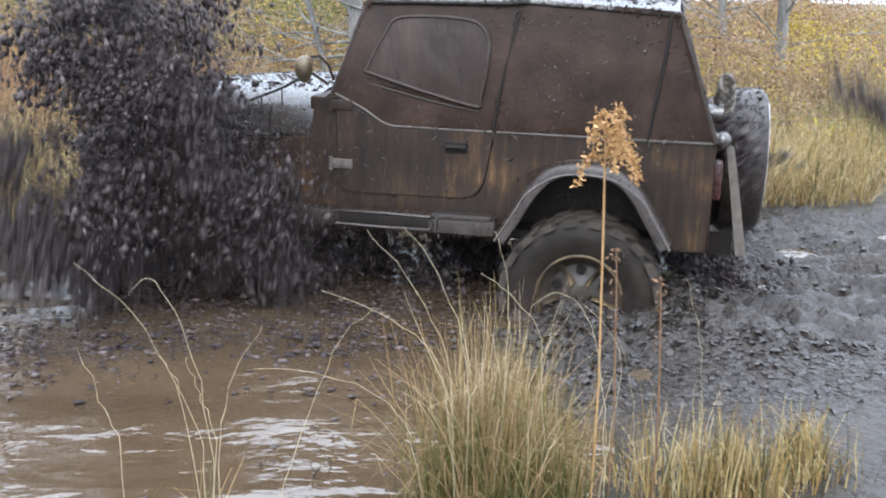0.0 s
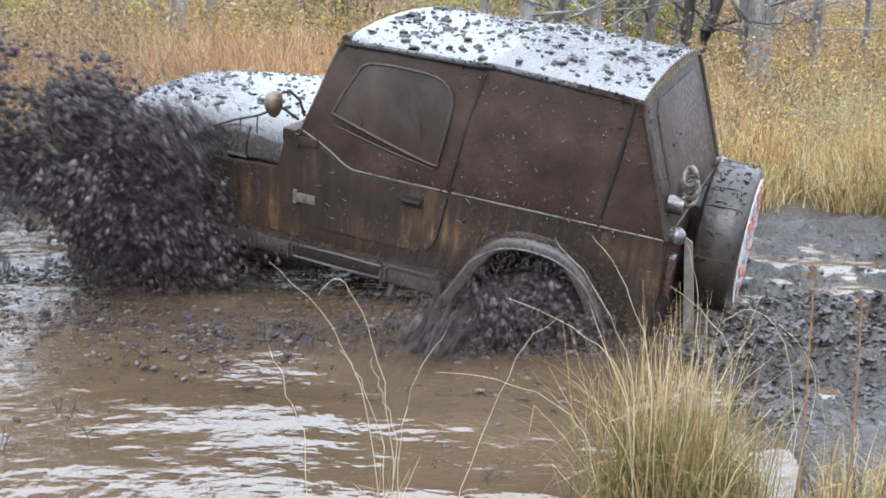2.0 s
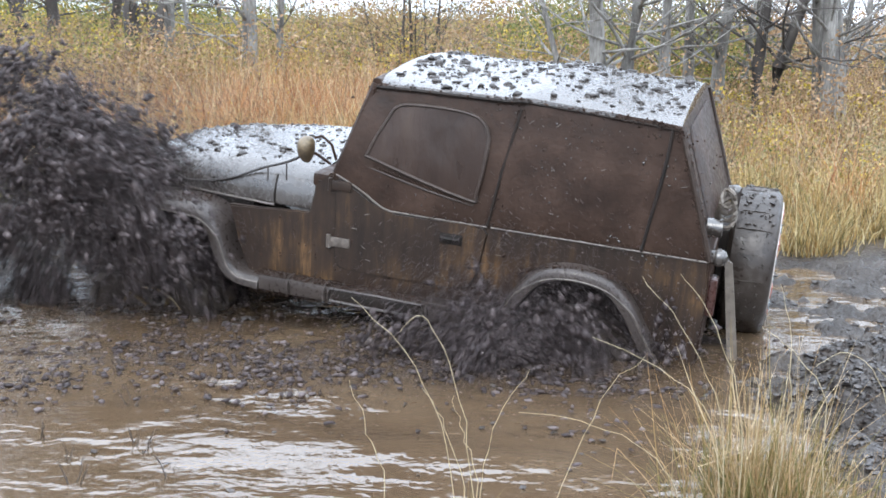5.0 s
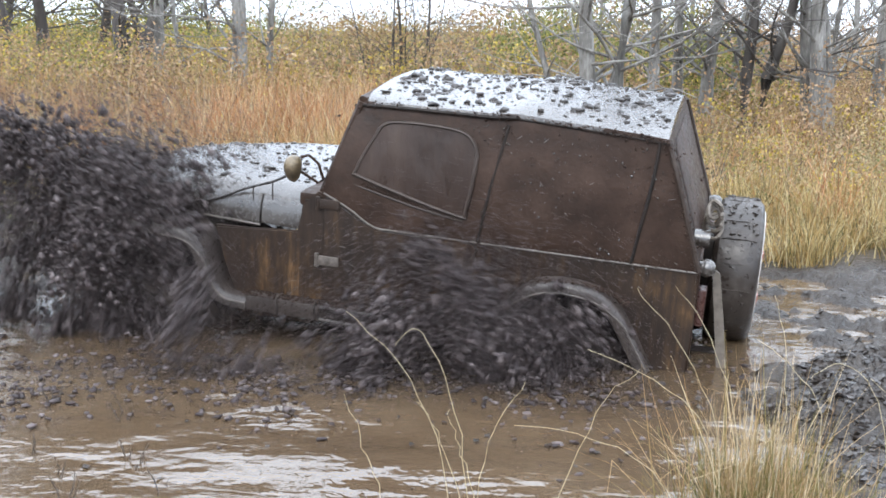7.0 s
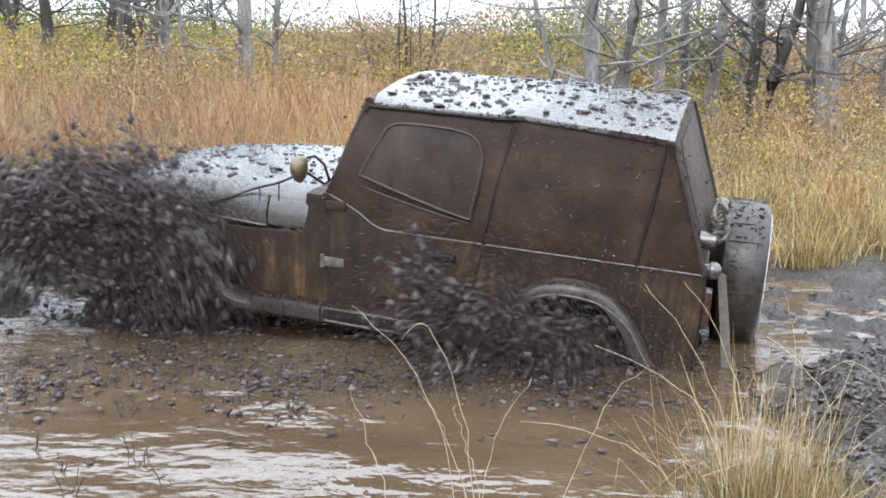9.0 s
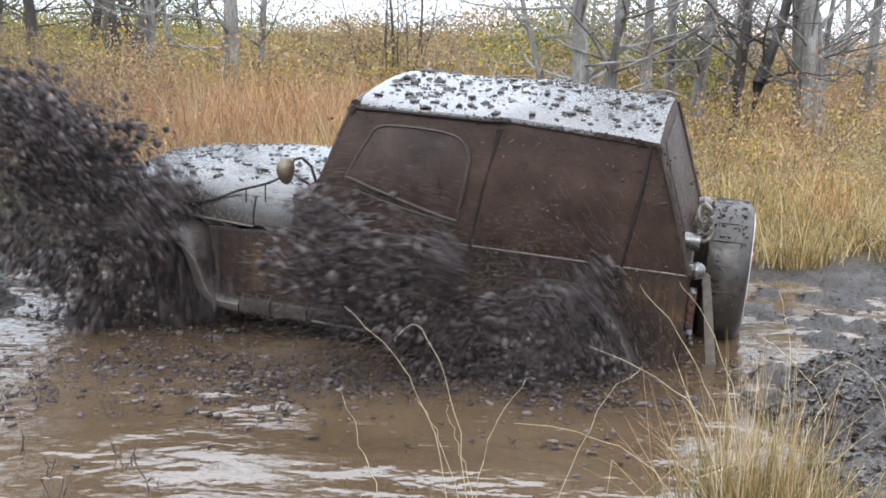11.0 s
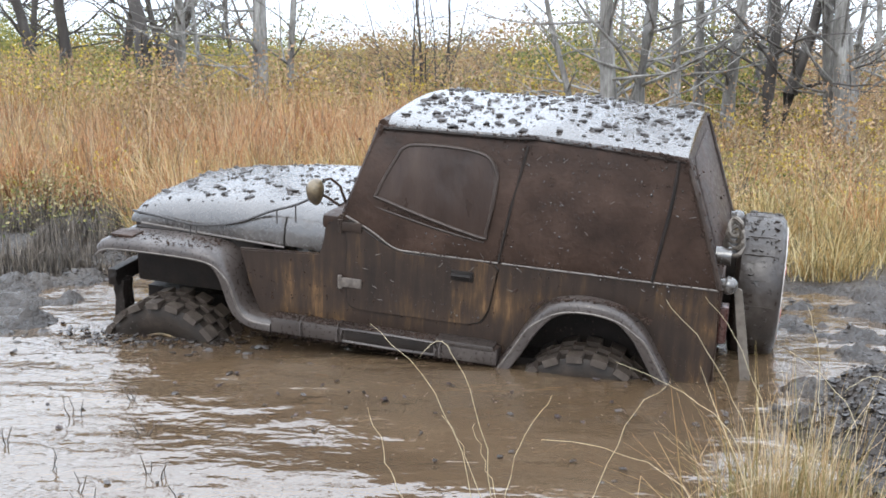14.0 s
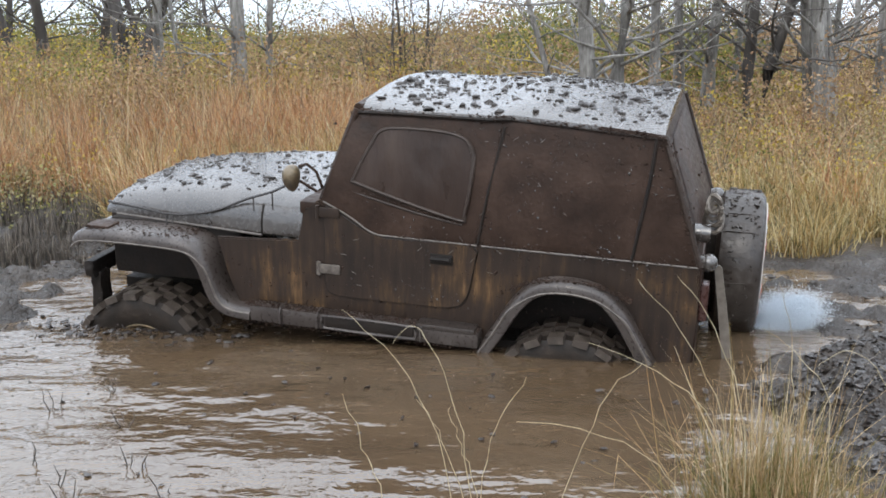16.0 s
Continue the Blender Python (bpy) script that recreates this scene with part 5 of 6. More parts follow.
# ---- on the near bank: grass clumps, stalks, weeds ----
def tuft(label, x, y, rx, ry, count, lo, hi, seed, material=CLUMP_GRASS, wide=1.0, snapped=0.3):
    """A clump of blades; a share of them is snapped over near the tip."""
    rng = np.random.default_rng(seed)
    a, r = rng.uniform(0, 2 * np.pi, count), np.sqrt(rng.uniform(0, 1, count))
    base = np.stack([x + rx * r * np.cos(a), y + ry * r * np.sin(a), np.full(count, 0.0)], -1)
    hub = rng.normal(size=(max(count // 45, 3), 2)) * (0.52 * rx, 0.52 * ry) + (x, y)
    near = hub[rng.integers(0, len(hub), count)]
    base[:, :2] = 0.35 * base[:, :2] + 0.65 * (near + rng.normal(size=(count, 2)) * (0.14 * rx, 0.14 * ry))
    for b in base:
        b[2] = max(ground_level(b[0], b[1]), -0.05) - 0.01
    h = (lo + (hi - lo) * rng.uniform(0, 1, count) ** 1.1) * (1.05 - 0.35 * r)
    steps = 6
    v, f = blades(rng, base, h, wide * rng.uniform(0.0018, 0.0066, count), 0.02 + rng.uniform(0, 1, count) ** 4.0 * 0.75, steps, 0.10)
    w = v.reshape(count, steps + 1, 2, 3)
    for i in np.nonzero(rng.uniform(0, 1, count) < snapped)[0]:
        k, turn = rng.integers(3, 6), rng.uniform(0, 2 * np.pi)
        fall = Vector((math.cos(turn), math.sin(turn), rng.uniform(-0.9, 0.5))).normalized()
        for q in range(k + 1, steps + 1):
            mid, last = w[i, q].mean(0), w[i, q - 1].mean(0)
            w[i, q] += last + np.array(fall) * h[i] / steps * 1.1 - mid
    return tagged(new("grass_clump", mesh_np("grass_clump", v, f, material, False)), label, "grass", group="grass clumps on the bank", kind="stuff")


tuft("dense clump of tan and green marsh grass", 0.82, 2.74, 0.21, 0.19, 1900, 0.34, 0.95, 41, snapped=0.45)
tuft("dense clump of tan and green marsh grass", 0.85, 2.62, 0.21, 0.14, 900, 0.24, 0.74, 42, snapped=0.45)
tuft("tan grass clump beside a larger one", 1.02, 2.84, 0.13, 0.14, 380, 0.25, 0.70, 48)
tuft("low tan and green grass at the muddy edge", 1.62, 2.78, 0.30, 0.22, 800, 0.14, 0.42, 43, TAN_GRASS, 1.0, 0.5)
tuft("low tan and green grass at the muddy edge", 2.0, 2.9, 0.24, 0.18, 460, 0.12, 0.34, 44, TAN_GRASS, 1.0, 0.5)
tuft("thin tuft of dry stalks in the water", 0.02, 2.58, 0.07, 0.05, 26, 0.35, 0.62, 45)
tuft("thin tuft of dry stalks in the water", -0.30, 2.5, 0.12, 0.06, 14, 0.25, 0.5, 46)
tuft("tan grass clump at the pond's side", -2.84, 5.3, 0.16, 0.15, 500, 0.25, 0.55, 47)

for k, (x, y) in enumerate(((-3.3, 8.2), (-3.9, 8.6), (-4.4, 8.1), (-3.5, 9.1), (-4.9, 8.9), (-3.0, 8.6), (-4.2, 9.4), (-5.4, 8.4))):
    tuft("matted dark dead reeds on the mud bank", x, y, 0.45, 0.25, 300, 0.12, 0.42, 140 + k, STEMS_DARK, 2.2)


rr = random.Random(19)
for k in range(16):
    tuft("matted dark dead reeds on the mud bank", rr.uniform(-5.2, -2.45), rr.uniform(6.6, 8.1), 0.40, 0.22, 260, 0.10, 0.32, 160 + k, STEMS_DARK, 2.0)


def stalk(points, thick=0.0016):
    bm = bmesh.new()
    line = smooth_path(points, 5)
    n = len(line)
    kr = random.Random(int(points[-1][0] * 1000))
    line = [(x + kr.gauss(0, 0.0035), y + kr.gauss(0, 0.004), z) for x, y, z in line]
    tube(bm, line, [thick * (1 - 0.65 * i / n) for i in range(n)], 5)
    me = bpy.data.meshes.new("grass_stalk")
    bm.to_mesh(me)
    bm.free()
    me.materials.append(STRAW)
    return tagged(new("grass_stalk", me), "single dry straw-coloured grass stalk", "grass", group="dry stalks on the bank")


Y = 2.56
stalk([(0.00, Y, 0), (-0.03, Y, 0.45), (-0.13, Y, 0.74), (-0.29, Y, 0.92)])
stalk([(0.02, Y, 0), (0.02, Y, 0.45), (-0.04, Y, 0.75), (-0.115, Y, 0.875), (-0.17, Y, 0.83)])
stalk([(-0.20, Y, 0), (-0.21, Y, 0.40), (-0.25, Y, 0.55), (-0.30, Y, 0.70)])
stalk([(0.03, Y, 0), (0.05, Y, 0.42), (0.09, Y, 0.60), (0.165, Y, 0.735)])
stalk([(0.01, Y, 0), (0.0, Y, 0.40), (-0.05, Y, 0.57), (-0.11, Y, 0.68)])
stalk([(0.02, Y, 0), (0.03, Y, 0.42), (-0.01, Y, 0.58), (-0.03, Y, 0.66)])
stalk([(0.62, Y, 0), (0.58, Y, 0.36), (0.48, Y, 0.52), (0.30, Y, 0.60), (0.14, Y, 0.62)], 0.0014)
stalk([(0.70, Y, 0), (0.68, Y, 0.55), (0.58, Y, 0.82), (0.44, Y, 0.99)])
stalk([(0.74, Y, 0), (0.72, Y, 0.60), (0.64, Y, 0.86), (0.54, Y, 1.00)])
stalk([(0.72, Y, 0), (0.66, Y, 0.55), (0.54, Y, 0.72), (0.33, Y, 0.83)])
stalk([(0.15, Y, 0.0), (0.24, Y, 0.35), (0.36, Y, 0.66), (0.46, Y, 0.78)], 0.0014)
stalk([(0.80, Y, 0), (0.84, Y, 0.60), (0.83, Y, 0.80), (0.79, Y, 0.98)])
stalk([(0.95, Y, 0), (0.94, Y, 0.60), (0.86, Y, 0.78), (0.76, Y, 0.86)])
stalk([(1.10, Y, 0), (1.16, Y, 0.40), (1.17, Y, 0.62), (1.06, Y, 0.76)])
stalk([(1.15, Y, 0), (1.13, Y, 0.45), (1.08, Y, 0.70), (0.98, Y, 0.80), (0.90, Y, 0.76)])
for x, z in ((1.30, 0.62), (1.52, 0.78), (1.40, 0.50)):
    stalk([(x, 2.75, 0), (x + 0.01, 2.75, 0.4 * z), (x - 0.02, 2.75, 0.75 * z), (x - 0.08, 2.75, z)], 0.0014)


def dead_weed(x, y, height, seed, full):
    """A dead flowering weed: a thin stem with drooping side stems of dry seed."""
    rng = random.Random(seed)
    nrng = np.random.default_rng(seed)
    ob = tagged(new("dead_weed"), "tall dead weed with a drooping orange seed head" if full else "tall thin dead reddish weed stem", "weed")
    ob.location = (x, y, 0.0)
    bm = bmesh.new()
    tube(bm, [(0, 0, 0), (0.005, 0, height * 0.4), (-0.01, 0, height * 0.8), (-0.02, 0, height)], [0.004, 0.0035, 0.003, 0.002], 5)
    pts = []
    if full:
        for k in range(11):
            z = height * (0.88 + 0.010 * k)
            a = rng.uniform(0, 6.3)
            r = 0.070 * (1 - 0.04 * k)
            line = [Vector((-0.01, 0, z)), Vector((r * 0.5 * math.cos(a), r * 0.5 * math.sin(a), z + 0.045)), Vector((r * math.cos(a), r * math.sin(a), z + 0.03)),
                    Vector((1.25 * r * math.cos(a), 1.25 * r * math.sin(a), z - 0.03))]
            line = [Vector(p) for p in smooth_path(line, 5)]
            tube(bm, line, 0.0015, 4)
            for p in line[4:]:
                pts += [tuple(p + Vector([rng.gauss(0, 0.008) for _ in range(3)])) for _ in range(9)]
    else:
        pts = [(rng.gauss(-0.02, 0.01), rng.gauss(0, 0.01), height * (1 - 0.3 * rng.random() ** 2)) for _ in range(60)]
    part("stem", bm, SEED if full else STEM_RED, ob)
    pts = np.array(pts)
    tagged(part_of("seed_head", mesh_np("seed_head", *leaves(nrng, pts, nrng.uniform(0.004, 0.010, len(pts))), SEED if full else STEM_RED, False), ob), kind="stuff")
    return ob


weed = dead_weed(1.12, 2.60, 1.28, 61, True)
dead_weed(1.22, 2.72, 0.88, 62, False)
dead_weed(1.34, 2.66, 0.80, 63, False)


# small dead stems that stand in the shallow water
def water_twig(x, y, seed):
    rng = random.Random(seed)
    bm = bmesh.new()
    for _ in range(rng.randint(2, 4)):
        p = Vector((rng.uniform(-0.02, 0.02), rng.uniform(-0.02, 0.02), -0.06))
        line = [p]
        for _ in range(3):
            p = p + Vector((rng.uniform(-0.03, 0.03), rng.uniform(-0.02, 0.02), rng.uniform(0.03, 0.06)))
            line.append(p)
        tube(bm, line, [0.0035, 0.003, 0.0025, 0.0015], 5)
    me = bpy.data.meshes.new("water_weed")
    bm.to_mesh(me)
    bm.free()
    me.materials.append(MUD_CLOD)
    ob = tagged(new("water_weed", me), "short dark dead weed standing in the pond", "weed", group="dead stems in the water")
    ob.location = (x, y, 0)
    return ob


for k, (x, y) in enumerate(((-1.66, 3.75), (-1.50, 3.55), (-1.42, 4.15), (-1.80, 4.35), (-1.25, 3.70), (-1.60, 4.55), (-1.95, 4.0), (-1.05, 3.45), (-1.35, 3.35), (0.35, 3.15))):
    water_twig(x, y, 90 + k)
rng = np.random.default_rng(52)
n = 280
raft = rng.normal(size=(520, 3)) * (0.42, 0.16, 0) + (-1.85, 5.62, 0.004)
c = np.stack([rng.uniform(-2.6, 1.4, n), 3.0 + 2.2 * rng.uniform(0, 1, n) ** 0.8, rng.uniform(0.0, 0.006, n)], -1)
s = 0.003 + 0.010 * rng.uniform(0, 1, n) ** 4
c, s = np.concatenate([c, raft]), np.concatenate([s, 0.004 + 0.013 * rng.uniform(0, 1, 520) ** 3])
tagged(new("floating_mud", mesh_np("floating_mud", *blobs(rng, c, np.stack([s * 1.6, s, s * 0.5], -1), 0.9), MUD_CLOD, False)), "specks of mud floating on the pond", "mud", kind="stuff")


# ---- flung mud: lumps that fly from the wheels, fall into the pond and come round again ----
def spray_mesh(seed, count, long, wide, drop):
    """A burst of mud: clots in a dense core, thinning into strings and drops."""
    rng = np.random.default_rng(seed)
    strings = rng.normal(size=(16, 3)) * (0.75, 0.6, 0.75)
    pick = rng.integers(0, 16, count)
    t = rng.uniform(-1, 1, count)
    loose = rng.uniform(0, 1, count)[:, None] ** 3
    c = strings[pick] * wide * (0.35 + 0.9 * np.abs(t)[:, None]) + rng.normal(size=(count, 3)) * wide * (0.10 + 0.75 * loose)
    c = c + np.stack([t * long, np.zeros(count), 0.55 * long * t], -1)
    s = drop * (0.24 + rng.uniform(0, 1, count) ** 6 * 2.0) * (1.15 - 0.6 * loose[:, 0])
    sizes = np.stack([s * rng.uniform(0.7, 1.5, count), s * rng.uniform(0.7, 1.2, count), s * rng.uniform(0.7, 1.9, count)], -1)
    v1, f1 = blobs(rng, c, sizes, 0.6, (OCT_V, OCT_F))
    big = rng.normal(size=(26, 3)) * wide * 0.55
    big = big + np.array((0.8, 0, 0.45)) * rng.uniform(-1, 1, (26, 1)) * long
    r = drop * rng.uniform(0.9, 2.3, 26)
    v3, f3 = blobs(rng, big, np.stack([r, r * 0.8, r * rng.uniform(0.8, 1.8, 26)], -1), 0.75)
    mist = rng.normal(size=(2600, 3)) * (wide + 0.5 * long, wide * 1.1, wide + 0.35 * long) * 1.2
    v2, f2 = blobs(rng, mist, rng.uniform(0.0010, 0.0036, (2600, 1)) * np.ones(3), 0.3, (TET_V, TET_F))
    return mesh_np("mud_burst", np.concatenate([v1, v2, v3]), np.concatenate([f1, f2 + len(v1), f3 + len(v1) + len(v2)]), SPRAY_MUD)


def vapour_mesh(seed, count, size):
    """A puff of fine white droplets, thick in the middle."""
    rng = np.random.default_rng(seed)
    lobes = rng.normal(size=(9, 3)) * 0.85
    c = (lobes[rng.integers(0, 7, count)] + rng.normal(size=(count, 3)) * 0.62) * size
    return mesh_np("vapour", *blobs(rng, c, rng.uniform(0.0006, 0.0018, (count, 1)) * np.ones(3), 0.3, (TET_V, TET_F)), VAPOUR)


BURSTS = [spray_mesh(70 + k, 2100, 0.22, 0.16, 0.0098) for k in range(5)]
SHEETS = [spray_mesh(80 + k, 1400, 0.24, 0.105, 0.0086) for k in range(4)]
flying = []
for k in range(40):
    ob = tagged(new("mud_burst", BURSTS[k % 5]), "burst of dark liquid mud flung up by a front wheel", "mud spray", group="mud flung by the front wheels", kind="stuff")
    flying.append((ob, "front", k / 40.0))
for k in range(34):
    ob = tagged(new("mud_burst", SHEETS[k % 4]), "spatter of dark mud thrown forward by the rear wheel", "mud spray", group="mud flung by the rear wheel", kind="stuff")
    flying.append((ob, "rear", k / 34.0))
def churn_mesh(seed):
    """Lumps and drops of mud that dance on the water where the wheels stir it."""
    rng = np.random.default_rng(seed)
    n = 520
    c = rng.normal(size=(n, 3)) * (0.40, 0.19, 0)
    c[:, 2] = np.where(rng.uniform(0, 1, n) < 0.3, rng.exponential(0.03, n), 0.0)
    r = 0.0018 + 0.0115 * rng.uniform(0, 1, n) ** 5
    return mesh_np("churned_mud", *blobs(rng, c, np.stack([r * 1.7, r * 1.1, r * 0.7], -1), 0.6), SPRAY_MUD)


CHURNS = [churn_mesh(120 + k) for k in range(4)]
churned = []
cr = random.Random(31)
for k in range(15):
    ob = tagged(new("churned_mud", CHURNS[k % 4]), "dark lumps of mud dancing on the stirred water", "mud", group="mud stirred up beside the wheels", kind="stuff")
    churned.append((ob, Vector((-2.1 + 3.1 * k / 14 + cr.uniform(-0.1, 0.1), 4.78 + cr.uniform(-0.22, 0.3), 0)), cr.uniform(0, 360)))
haze = tagged(new("grey_vapour", vapour_mesh(93, 30000, (0.30, 0.16, 0.20))), "pale exhaust vapour drifting behind the spray", "vapour", kind="stuff")
exhaust = tagged(new("exhaust_vapour", vapour_mesh(91, 80000, (0.12, 0.07, 0.055))), "white exhaust vapour low over the water", "vapour", kind="stuff")
steam = tagged(new("steam", vapour_mesh(92, 24000, (0.16, 0.14, 0.26))), "thin white steam rising from the hood", "vapour", kind="stuff")


def vehicle_at(t):
    """The way of the wheels on the plan: they slow from a plunge to a crawl."""
    when = (0, 0.5, 1.0, 1.5, 2.0, 3.0, 4.0)
    return Vector([float(np.interp(t, when, way)) for way in ((2.10, 1.64, 1.27, 1.06, 0.93, 0.76, 0.70), (5.50, 5.33, 5.45, 5.52, 5.62, 5.70, 5.80),
                                                              (-0.20, -0.35, -0.45, -0.48, -0.50, -0.50, -0.53))])


def spray_rows(kind, phase):
    """Throws, one after another, of one lump of mud; under the pond it goes back to its wheel; it stays there when the wheels stop."""
    rng = random.Random(int(phase * 1000) + (7 if kind == "rear" else 0))
    fly, back = (0.80, 0.14) if kind == "front" else (0.74, 0.12)
    rows, t = [], -phase * (fly + back)
    turn = rng.uniform(0, 360)

    def throw(t, start, speed, span):
        if rows:
            rows.append((t - 0.06, Vector((start.x, start.y, -0.82)), turn))
        for k in range(5):
            s = span * k / 4
            p = start + speed * s + Vector((0, 0, -4.9 * s * s))
            if k == 4:
                p.z = min(p.z, -0.75)
            rows.append((t + s, p, turn + 9 * k))

    if kind == "rear":
        # at the plunge the rear wheels first throw their mud backwards, and some falls under the sill
        t = -0.8 * phase
        if rng.random() < 0.5:
            start = vehicle_at(0.2) + Vector((rng.uniform(0.1, 0.8), rng.uniform(-0.5, 0.9), 0.3))
            speed = Vector((rng.uniform(0.1, 2.0), rng.uniform(-0.2, 0.7), rng.uniform(1.2, 4.6)))
        else:
            start = vehicle_at(0) + Vector((rng.uniform(-2.0, -0.5), rng.uniform(-0.1, 0.8), 0.22))
            speed = Vector((rng.uniform(-0.6, 0.2), rng.uniform(-0.2, 0.2), rng.uniform(1.2, 2.4)))
        throw(t, start, speed, 0.8)
        t += 1.0
    while t < 13.12:
        at = vehicle_at(max(t, 0))
        span = fly if t < 12.5 else 0.62 if t < 12.85 else 0.44
        if kind == "front":
            # how high the plume stands a third of a second after each throw
            crest = float(np.interp(t + 0.35, (0, 0.5, 1.0, 1.5, 2.0, 3.2, 4.0, 4.3, 6.5, 7.0, 7.5, 8.0, 8.5, 9.5, 10.8, 11.5, 12.0, 12.5, 13.0),
                                    (1.7, 1.25, 1.1, 1.25, 1.45, 1.55, 1.2, 1.4, 1.2, 1.3, 1.35, 1.1, 0.9, 1.1, 1.5, 1.4, 1.05, 0.85, 0.9)))
            rise = math.sqrt(19.6 * (crest - 0.48 - at.z)) * (0.42 + 0.6 * rng.random() ** 0.6)
            start = at + Vector(((-2.0 if t < 1.2 else -2.12 if t < 4.2 else -2.2) + rng.uniform(-0.2, 0.2), -0.05 + rng.uniform(-0.30, 0.22), 0.36))
            ahead = -0.26 if t < -0.2 else -0.12 if t < 0.9 else -0.75 if t > 11.5 else -0.36
            speed = Vector((ahead * rise + rng.gauss(0, 0.22), rng.uniform(-0.4, 0.4), rise))
        else:
            # a slanting sheet: the faster a lump leaves, the higher and the further forward it goes
            force = float(np.interp(t + 0.25, (1.0, 1.5, 2.1, 2.7, 3.4, 4.1, 6.3, 6.9, 7.5, 8.1, 8.6, 9.6, 10.8, 11.5, 12.6, 13.1),
                                    (0.05, 0.55, 0.35, 0.30, 0.62, 0.38, 0.55, 0.80, 0.95, 0.92, 0.6, 0.7, 1.0, 1.08, 1.0, 0.85)))
            u = rng.random() ** 1.15 * force
            start = at + Vector((rng.uniform(-0.45, 0.1), -0.93 + rng.uniform(-0.06, 0.04), 0.50))
            speed = Vector((-0.5 - 3.2 * u + rng.gauss(0, 0.25), rng.uniform(-0.25, 0.0), 0.7 + 3.3 * u + rng.gauss(0, 0.3)))
            if rng.random() > 0.15 + 0.95 * force:
                start, speed = start + Vector((0, 0, -1.15)), Vector((0, 0, 0))
        if t > 12.85:
            speed *= 0.5
        if kind == "front" and t < 12.6:
            span = (speed.z + math.sqrt(speed.z ** 2 + 19.6 * (start.z + 0.5))) / 9.8
        throw(t, start, speed, span)
        turn += 45
        t += span + back
    p = rows[-1][1].copy()
    p.z = -0.70
    rows.append((max(13.7, rows[-1][0] + 0.1), p, turn))
    rows.append((16.0, p, turn))
    out = []
    for (t0, p0, r0), (t1, p1, r1) in zip(rows, rows[1:]):
        if t0 < 0 <= t1:
            f = -t0 / (t1 - t0)
            out.append((0.0, pose(*p0.lerp(p1, f), 0, 0, r0)))
        if t1 > 0:
            out.append((t1, pose(*p1, 0, 0, r1)))
    if out[0][0] > 0:
        out.insert(0, (0.0, out[0][1]))
    return out


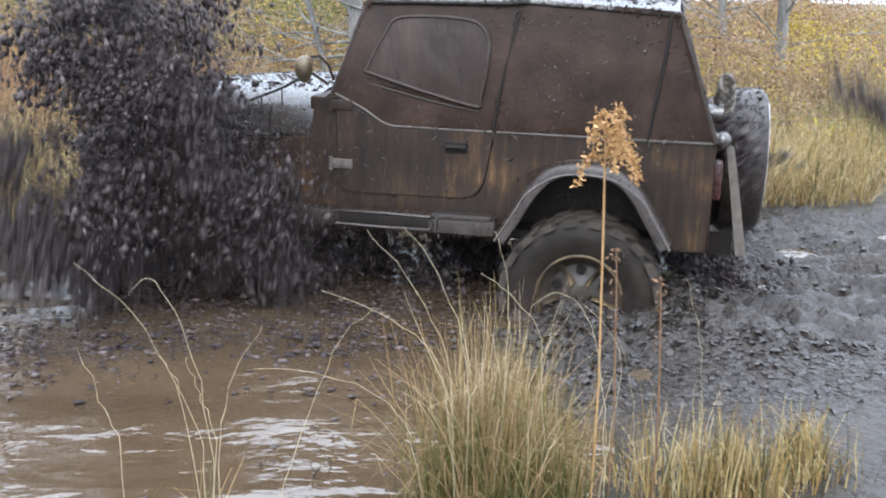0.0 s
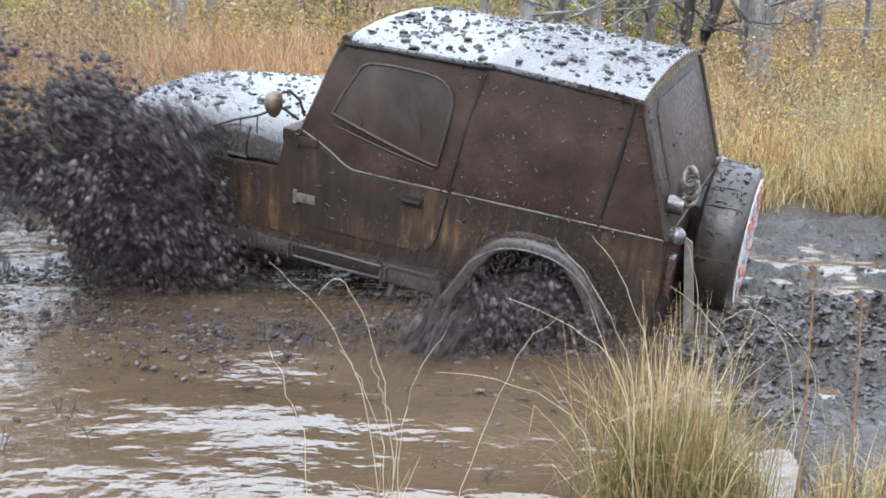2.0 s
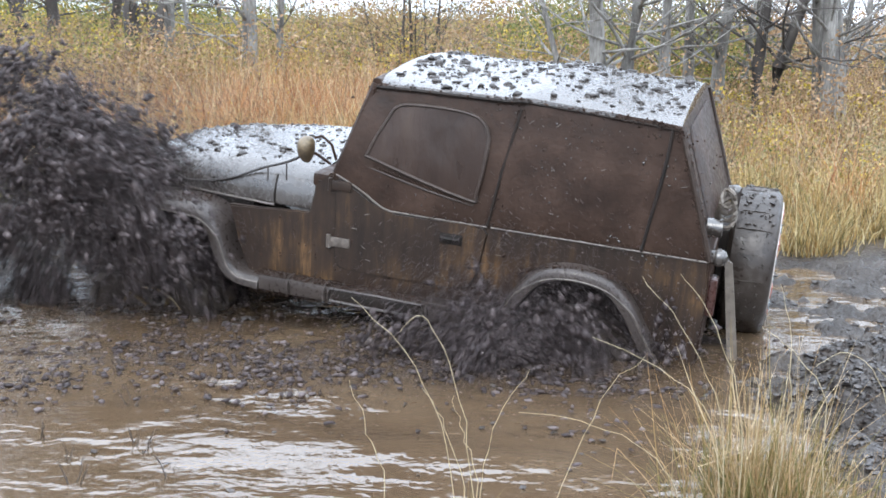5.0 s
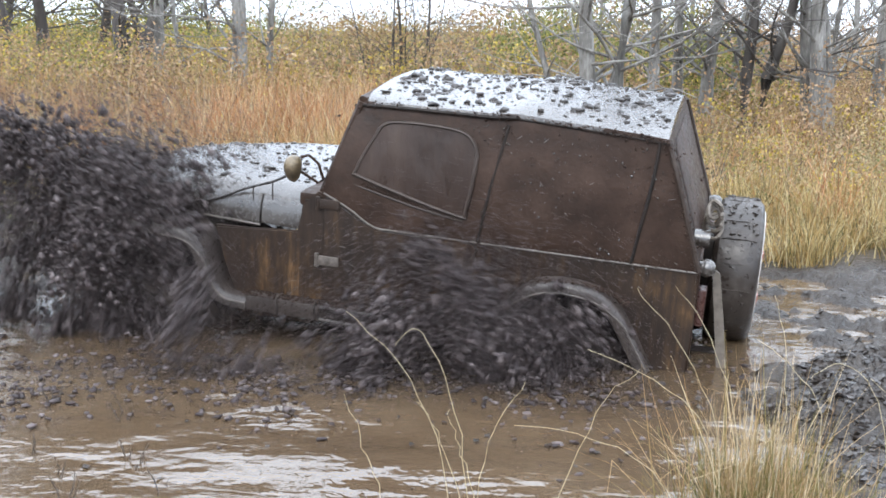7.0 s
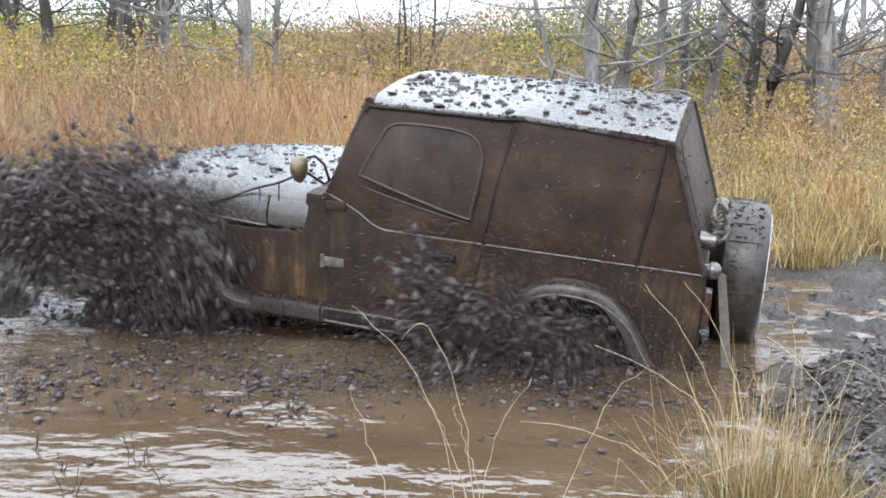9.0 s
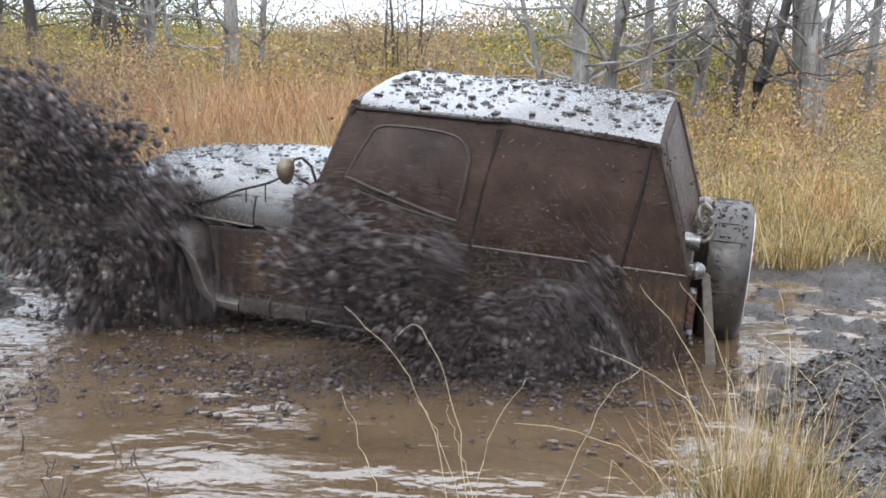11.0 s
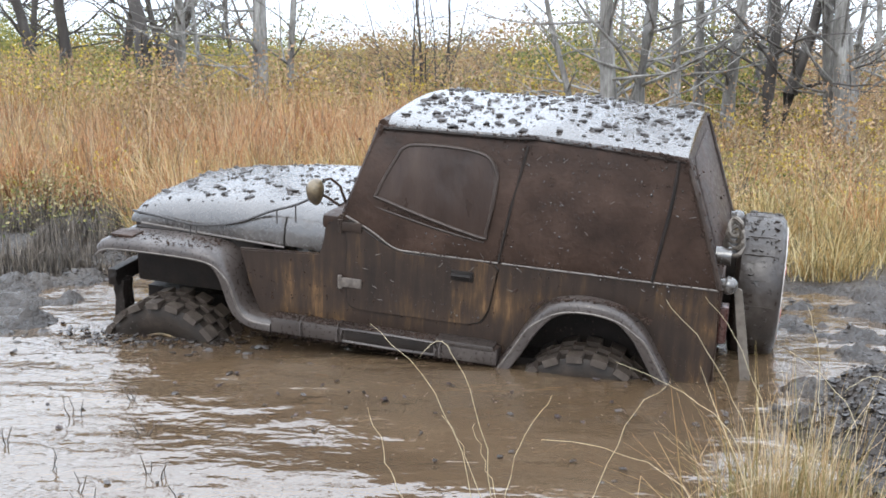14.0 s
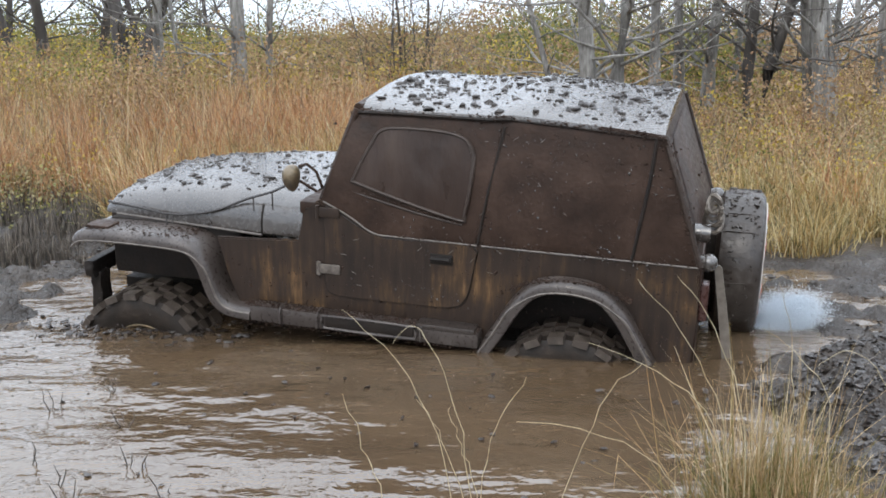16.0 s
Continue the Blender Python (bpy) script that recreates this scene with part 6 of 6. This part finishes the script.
def motions():
    walk(vehicle, [
        (0.0, pose(2.100, 5.504, -0.196, -1.68, -0.48, 157.16)),
        (0.5, pose(1.637, 5.330, -0.350, -3.14, -4.14, 146.75)),
        (1.0, pose(1.271, 5.451, -0.449, -9.02, -5.39, 151.64)),
        (1.5, pose(1.063, 5.523, -0.477, -7.03, -6.50, 153.60)),
        (2.0, pose(0.934, 5.624, -0.491, -5.65, -6.96, 156.10)),
        (2.5, pose(0.832, 5.669, -0.497, -4.91, -7.03, 158.30)),
        (3.0, pose(0.762, 5.701, -0.505, -4.76, -6.54, 160.58)),
        (3.5, pose(0.731, 5.718, -0.501, -4.95, -5.98, 162.10)),
        (4.0, pose(0.714, 5.754, -0.507, -4.87, -5.26, 163.43)),
        (4.2, pose(0.713, 5.755, -0.502, -4.63, -5.12, 163.18)),
        (6.5, pose(0.687, 5.797, -0.516, -4.69, -4.22, 165.37)),
        (7.0, pose(0.683, 5.800, -0.519, -4.77, -4.13, 165.58)),
        (7.5, pose(0.686, 5.811, -0.527, -4.79, -4.17, 165.68)),
        (8.0, pose(0.685, 5.819, -0.530, -4.82, -4.19, 165.79)),
        (8.5, pose(0.687, 5.824, -0.535, -4.88, -4.14, 165.83)),
        (8.7, pose(0.691, 5.808, -0.536, -4.79, -3.97, 165.56)),
        (10.8, pose(0.670, 5.912, -0.538, -5.67, -4.28, 164.62)),
        (11.0, pose(0.675, 5.878, -0.544, -5.30, -3.97, 165.56)),
        (11.5, pose(0.676, 5.863, -0.547, -5.26, -4.00, 165.38)),
        (12.0, pose(0.679, 5.879, -0.552, -5.23, -3.89, 165.07)),
        (12.5, pose(0.684, 5.897, -0.555, -5.28, -3.82, 165.19)),
        (13.0, pose(0.688, 5.886, -0.555, -5.35, -3.67, 165.15)),
        (13.5, pose(0.695, 5.877, -0.554, -5.32, -3.61, 165.31)),
        (14.0, pose(0.697, 5.872, -0.552, -5.34, -3.53, 165.25)),
        (14.5, pose(0.695, 5.881, -0.547, -5.35, -3.54, 165.19)),
        (15.0, pose(0.702, 5.883, -0.548, -5.39, -3.50, 165.24)),
        (15.5, pose(0.705, 5.875, -0.548, -5.41, -3.50, 165.33)),
        (16.0, pose(0.698, 5.841, -0.545, -5.20, -3.46, 165.23)),
    ])
    # the wheels spin in the mud, then stop with the vehicle
    for ob, x, y in wheels:
        side = 1 if y > 0 else -1
        rows, angle, t = [], 0.0, 0.0
        while t < 13.2:
            rows.append((t, angle))
            angle, t = angle + 78, t + 0.2
        rows += [(13.5, angle + 10), (16.0, angle + 10)]
        walk(ob, [(t, pose(x, y, 0.34 if x == 0 else 0.285, 0, a, 0) @ (Matrix.Identity(4) if side > 0 else pose(0, 0, 0, 0, 0, 180))) for t, a in rows])
    # the weed is knocked over by the wash
    w = weed.location.copy()
    walk(weed, [(0.0, pose(*w, 0, 0, 0)), (0.5, pose(*w, 0, 2, 0)), (1.0, pose(*w, -3, 3, 0)), (1.25, pose(*w, -40, 6, 0)), (1.5, pose(w.x, w.y, -0.15, -84, 8, 0)), (1.8, pose(w.x, w.y, -0.4, -90, 8, 0)), (16.0, pose(w.x, w.y, -0.4, -90, 8, 0))])
    # vapour drifts out from under the tail once the engine idles; steam leaves the hot hood
    walk(exhaust, [(0.0, pose(1.70, 5.95, -0.75)), (13.9, pose(1.70, 5.95, -0.75)), (14.4, pose(1.66, 5.65, -0.10)), (15.2, pose(1.70, 5.52, 0.02)), (16.0, pose(1.75, 5.50, 0.04))])
    walk(steam, [(0.0, pose(-1.2, 6.5, -2.2)), (3.5, pose(-1.2, 6.5, -2.2)), (4.1, pose(-1.5, 7.0, 0.8)), (4.8, pose(-2.6, 7.4, 1.5)), (5.4, pose(-2.8, 6.8, -2.2)),
                 (5.8, pose(-1.2, 6.5, -2.2)), (6.3, pose(-0.75, 7.0, 0.95)), (6.8, pose(-1.25, 7.2, 1.05)), (7.3, pose(-2.0, 7.4, -1.6)), (16.0, pose(-2.0, 7.4, -1.6))])
    walk(haze, [(0.0, pose(-2.2, 7.2, -1.2)), (1.8, pose(-2.2, 7.2, -1.2)), (2.3, pose(-2.45, 7.0, 0.35)), (3.0, pose(-2.62, 7.0, 0.50)), (3.6, pose(-2.85, 7.0, 0.55)), (4.1, pose(-3.6, 7.0, 0.70)),
                (5.0, pose(-4.2, 7.0, -1.2)), (16.0, pose(-4.2, 7.0, -1.2))])
    # stirred mud dances beside the wheels and sinks when they stop
    for ob, spot, turn in churned:
        br = random.Random(int(turn * 100))
        rows, t = [], 0.0
        while t < 13.1:
            rows.append((t, pose(spot.x + br.uniform(-0.03, 0.03), spot.y + br.uniform(-0.02, 0.02), br.uniform(-0.006, 0.012), 0, 0, turn)))
            t += 0.3
        rows += [(13.9, pose(*spot, 0, 0, turn) @ pose(0, 0, -0.06)), (14.4, pose(*spot, 0, 0, turn) @ pose(0, 0, -0.3)), (16.0, pose(*spot, 0, 0, turn) @ pose(0, 0, -0.3))]
        walk(ob, rows)
    for ob, kind, phase in flying:
        walk(ob, spray_rows(kind, phase))


motions()
